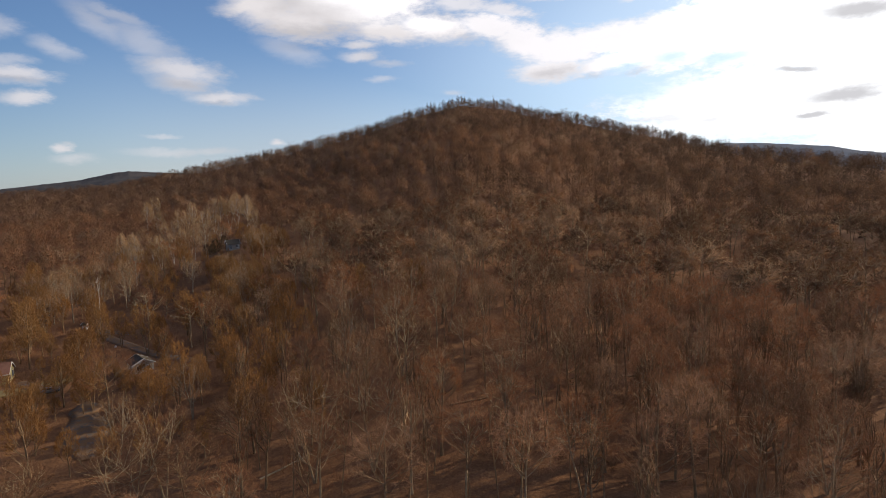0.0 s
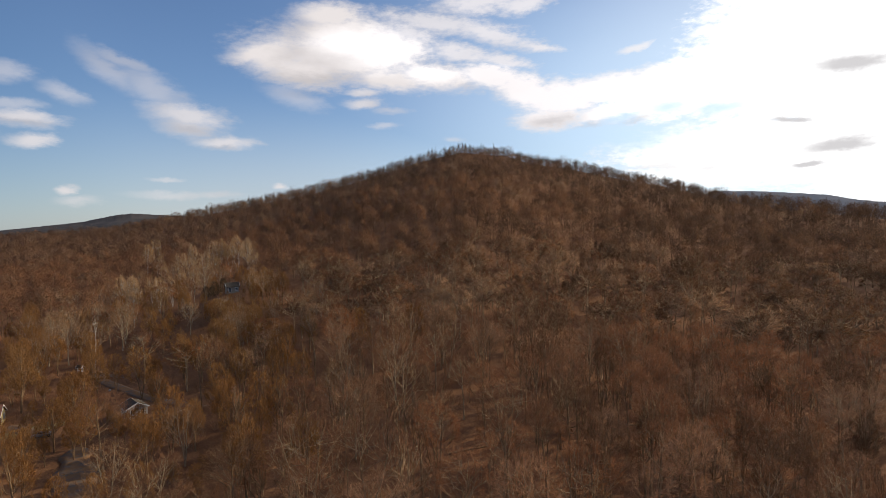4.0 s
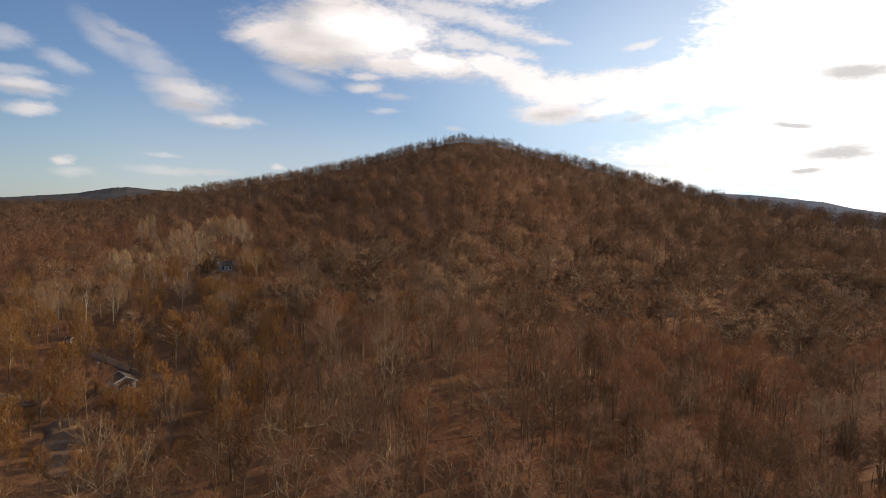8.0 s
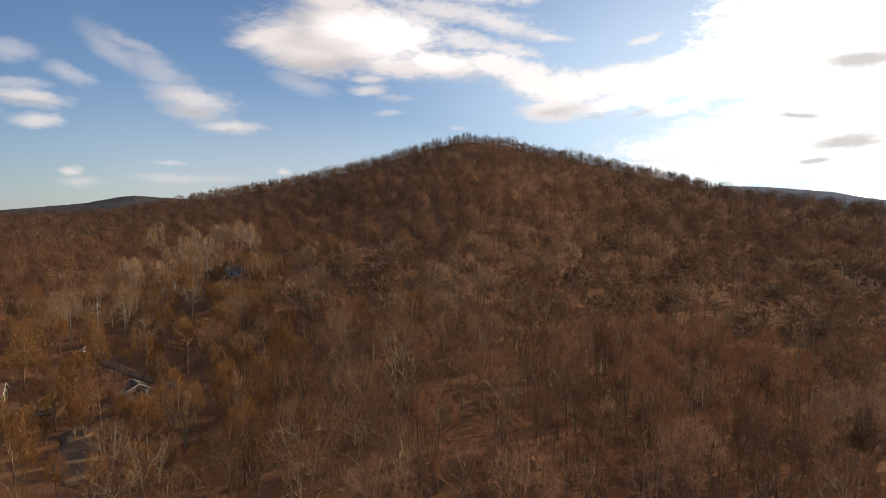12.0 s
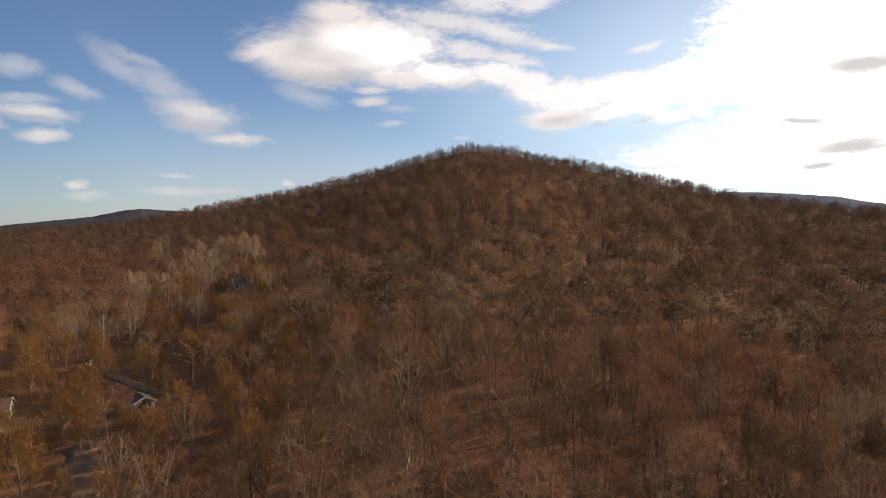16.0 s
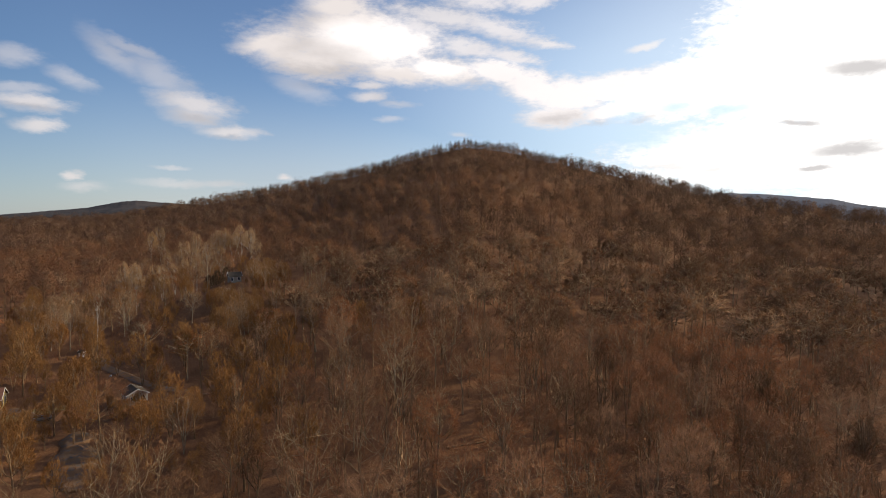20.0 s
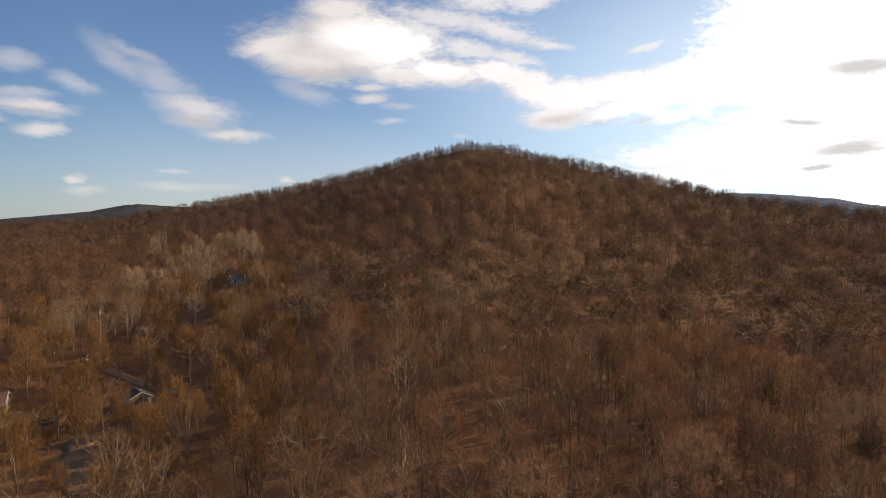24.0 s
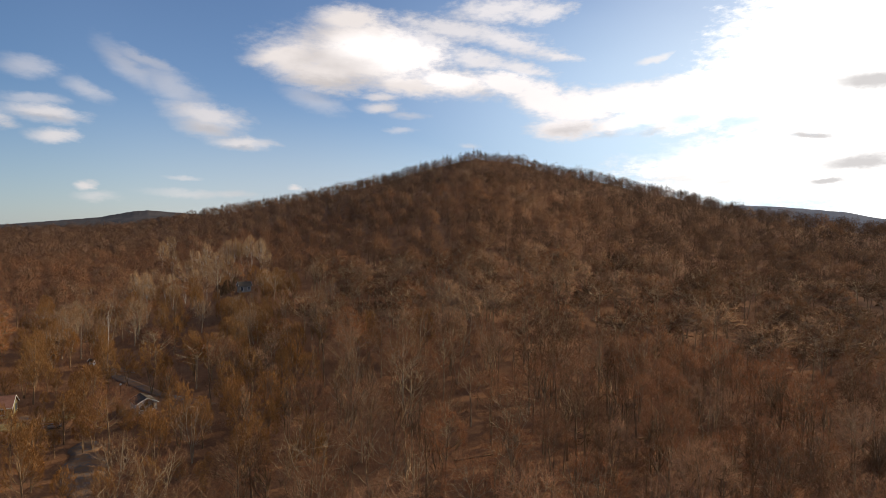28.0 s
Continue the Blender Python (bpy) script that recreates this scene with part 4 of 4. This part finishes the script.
house("house", -87, 256, 120, 4.2, 4.8, 2.4, 1.5, wall_dull, slate, "small grey house with a dark roof among the trees",
      [("w", -1.4, 1.4, 0.9, 1.2), ("w", 1.3, 1.2, 0.9, 1.7), ("s", 0, 1.4, 1.0, 1.2), ("e", 0, 1.4, 1.2, 1.2)])
house("house", -80.5, 158.5, 42, 5.0, 5.6, 2.5, 1.2, wall_grey, slate, "grey-sided house with a slate roof and white trim",
      [("s", -1.2, 1.4, 0.9, 1.1), ("s", 1.2, 1.4, 0.9, 1.1), ("w", -1.5, 1.4, 1.0, 1.1), ("w", 1.3, 1.4, 1.2, 1.1), ("e", 0, 1.4, 1.1, 1.1)])
house("house", -119.5, 156.5, 114, 7.0, 10.0, 2.8, 2.2, wall_yellow, roof_red, "yellow-sided house with a brown roof beside a lawn",
      [("s", -1.7, 1.7, 1.1, 1.5), ("s", 1.7, 1.7, 1.1, 1.5), ("s", 0, 3.6, 0.8, 0.8), ("w", -3, 1.7, 1.2, 1.4), ("w", 2, 1.7, 1.2, 1.4)], True)
house("garden_shed", -121, 204, 73, 1.3, 1.5, 1.6, 0.45, paint_white, slate, "small white garden shed with a dark roof", [("s", 0, 1.0, 0.5, 0.6)], category="shed")


def strip(name, line, width, mat, label, lift=0.06, ragged=0.06):
    """A paved strip laid on the ground, with thickness at its edges."""
    line = np.array(line, float)
    seg = np.linalg.norm(np.diff(line, axis=0), axis=1)
    u = np.concatenate([[0], np.cumsum(seg)])
    q = np.arange(0, u[-1], 1.5)
    c = np.stack([np.interp(q, u, line[:, 0]), np.interp(q, u, line[:, 1])], 1)
    for _ in range(10):
        c[1:-1] = (c[:-2] + 2 * c[1:-1] + c[2:]) / 4
    way = unit(np.gradient(c, axis=0))
    nor = np.stack([-way[:, 1], way[:, 0]], 1)
    rng = np.random.default_rng(9)
    wob = 1 + ragged * np.convolve(rng.normal(0, 1, len(c) + 4), np.ones(5) / 5, "valid")
    if ragged > 0.3:               # a patch, narrowing to its ends
        wob = wob * np.sqrt(np.clip(np.minimum(q + 0.4, q[-1] - q + 0.4) / 7.0, 0.02, 1))
    cols = []
    for f, z in ((-1.04, -0.35), (-1.0, lift), (-0.5, lift + 0.04), (0, lift + 0.05), (0.5, lift + 0.04), (1.0, lift), (1.04, -0.35)):
        p = c + nor * (f * width / 2 * wob)[:, None]
        cols.append(np.concatenate([p, (land(p[:, 0], p[:, 1]) + z + 0.1)[:, None]], 1))
    me = grid_mesh(name, np.stack(cols, 1)[::-1], mat)
    return tagged(new(name, me), label, "road", kind="structure")


strip("road", [(-114, 201), (-106, 191), (-91, 178.5), (-77, 167), (-62, 158)], 3.0, asphalt, "worn grey asphalt lane through the trees")
strip("pavement", [(-84, 139), (-78, 128), (-67, 109)], 6.5, asphalt, "grey asphalt parking place with fallen leaves", 0.12, 0.5)
strip("pavement", [(-96, 146), (-104, 151), (-112, 155)], 4.2, asphalt, "grey asphalt driveway beside the lawn", 0.09)
strip("lawn", [(-123, 148), (-108, 146), (-98, 158)], 6.0, grass_dry, "patch of yellowed dry lawn", 0.03)


def car(x, y, turn):
    root = tagged(new("car"), "grey parked car on the driveway", "car")
    root.matrix_basis = pose(x, y, float(land(x, y)) + 0.18, 0, 0, turn)
    bm = bmesh.new()
    prof = [(-2.2, 0.35), (-2.25, 0.75), (-1.5, 0.92), (-0.9, 1.42), (0.75, 1.45), (1.5, 0.98), (2.2, 0.85), (2.25, 0.35)]
    a = [bm.verts.new((px, -0.85 if pz < 1.2 else -0.68, pz)) for px, pz in prof]
    b2 = [bm.verts.new((px, 0.85 if pz < 1.2 else 0.68, pz)) for px, pz in prof]
    bm.faces.new(a)
    bm.faces.new(b2[::-1])
    for i in range(8):
        j = (i + 1) % 8
        bm.faces.new((a[j], a[i], b2[i], b2[j]))
    bmesh.ops.recalc_face_normals(bm, faces=bm.faces)
    bmesh.ops.bevel(bm, geom=bm.edges[:], offset=0.05, segments=2, affect="EDGES")
    solid("body", bm, car_grey, root)
    solid("windscreen", box_bm(0.72, 1.2, 0.02, (-1.22, 0, 1.2), 0, Matrix.Rotation(-0.69, 4, "Y")), glass_dark, root)
    solid("rear_window", box_bm(0.75, 1.2, 0.02, (1.16, 0, 1.25), 0, Matrix.Rotation(0.56, 4, "Y")), glass_dark, root)
    for s in (-1, 1):
        solid("side_window", box_bm(1.5, 0.02, 0.34, (-0.05, s * 0.80, 1.18), 0, None), glass_dark, root)
        solid("headlight", box_bm(0.05, 0.35, 0.15, (-2.25, s * 0.6, 0.68), 0.01), paint_white, root)
        for fx in (-1.4, 1.4):
            bm = bmesh.new()
            bmesh.ops.create_cone(bm, cap_ends=True, segments=18, radius1=0.33, radius2=0.33, depth=0.22, matrix=Matrix.Rotation(radians(90), 4, "X"))
            bmesh.ops.bevel(bm, geom=bm.edges[:], offset=0.03, segments=1, affect="EDGES")
            wheel = solid("wheel", bm, rubber, root)
            wheel.location = (fx, s * 0.78, 0.33)
            bm = bmesh.new()
            bmesh.ops.create_cone(bm, cap_ends=True, segments=14, radius1=0.2, radius2=0.17, depth=0.24, matrix=Matrix.Rotation(radians(90), 4, "X"))
            solid("rim", bm, car_grey, wheel)
    return root


car(-97, 146.5, 35)


def yard_lamp(x, y):
    root = tagged(new("yard_lamp"), "yard lamp with a white globe on a dark post", "lamp")
    root.matrix_basis = pose(x, y, float(land(x, y)))
    w = Build()
    w.tube([(0, 0, -0.3), (0, 0, 0.4), (0, 0, 2.8)], [0.09, 0.06, 0.05], 8)
    part("post", mesh_arrays("post", *w.arrays(), [rubber]), root)
    bm = bmesh.new()
    bmesh.ops.create_icosphere(bm, subdivisions=2, radius=0.32, matrix=Matrix.Translation((0, 0, 3.05)))
    solid("globe", bm, paint_white, root, "white glass globe")
    solid("collar", box_bm(0.2, 0.2, 0.1, (0, 0, 2.77)), rubber, root)


yard_lamp(-94, 172)


def fence(x0, y0, x1, y1, n):
    root = tagged(new("rail_fence"), "weathered grey rail fence by the lane", "fence")
    x, y = (x0 + x1) / 2, (y0 + y1) / 2
    ang = math.degrees(math.atan2(y1 - y0, x1 - x0))
    length = math.hypot(x1 - x0, y1 - y0)
    root.matrix_basis = pose(x, y, float(land(x, y)) + 0.05, 0, 0, ang)
    for i in range(n + 1):
        solid("post", box_bm(0.16, 0.16, 1.7, (-length / 2 + i * length / n, 0, 0.45)), wood_grey, root)
    for i in range(n):
        for z in (0.45, 0.8, 1.15):
            solid("rail", box_bm(length / n - 0.05, 0.07, 0.14, (-length / 2 + (i + 0.5) * length / n, 0.1, z)), wood_grey, root)


fence(-115, 199, -101, 193, 5)


def fallen_log(x, y, turn, length, r, mat, label):
    root = tagged(new("fallen_log"), label, "log", "fallen logs")
    root.matrix_basis = pose(x, y, float(land(x, y)) + r * 0.7, 0, 0, turn)
    w = Build()
    u = np.linspace(0, 1, 6)
    rng = np.random.default_rng(int(900 + x * 7 + y))
    dz = [float(land(x + math.cos(radians(turn)) * (q - 0.5) * length, y + math.sin(radians(turn)) * (q - 0.5) * length) - land(x, y)) for q in u]
    w.tube(np.stack([(u - 0.5) * length, rng.normal(0, 0.12, 6), np.array(dz)], 1), r * (1 - 0.6 * u), 7)
    for _ in range(4):
        p = np.array([rng.uniform(-0.1, 0.45) * length, 0, r])
        q = p + np.array([rng.uniform(0.3, 1.2), rng.uniform(-1, 1), rng.uniform(0.5, 1.5)])
        w.tube([p, (p + q) / 2 + rng.normal(0, 0.08, 3), q], [0.07, 0.05, 0.02], 4)
    part("trunk", mesh_arrays("log", *w.arrays(), [mat]), root)


for i, (x, y, t, ln) in enumerate(((-28, 101, 40, 9), (-26, 104, 120, 6), (5, 118, 15, 8), (30, 120, 150, 7), (-9, 128, 75, 8), (44, 132, 10, 9), (18, 104, 60, 7), (-50, 118, 20, 7))):
    fallen_log(x, y, t, ln, 0.2 + 0.03 * (i % 3), bark_pale if i < 2 else bark, "pale fallen trunk on the leaf litter" if i < 2 else "weathered fallen log on the leaf litter")

# low brush and saplings between the trunks
rng = np.random.default_rng(77)
brush = Build()
tone_n = []
for _ in range(3200):
    a, d = math.radians(rng.uniform(-46, 46)), math.sqrt(rng.uniform(80 ** 2, 290 ** 2))
    x, y = d * math.sin(a), d * math.cos(a)
    if on_clearing(x, y):
        continue
    k = int(rng.integers(14, 34))
    size = rng.uniform(1.0, 3.6)
    base = np.stack([x + rng.normal(0, 0.5, k), y + rng.normal(0, 0.5, k), np.full(k, float(land(x, y))) + rng.uniform(0, 0.6, k) * size], 1)
    way = unit(rng.normal(0, 0.5, (k, 3)) + np.array([0, 0, 0.9]))
    brush.slivers(base, way, rng.uniform(0.5, 1.1, k) * size, rng.uniform(0.03, 0.07, k), rng)
    tone_n.append(np.full(3 * k, rng.random()))
me = mesh_arrays("undergrowth", *brush.arrays(), [twigs_woods])
me.attributes.new("tree_tone", "FLOAT", "POINT").data.foreach_set("value", np.concatenate(tone_n).astype(np.float32))
tagged(new("undergrowth", me), "low leafless brush on the forest floor", "undergrowth", kind="stuff")
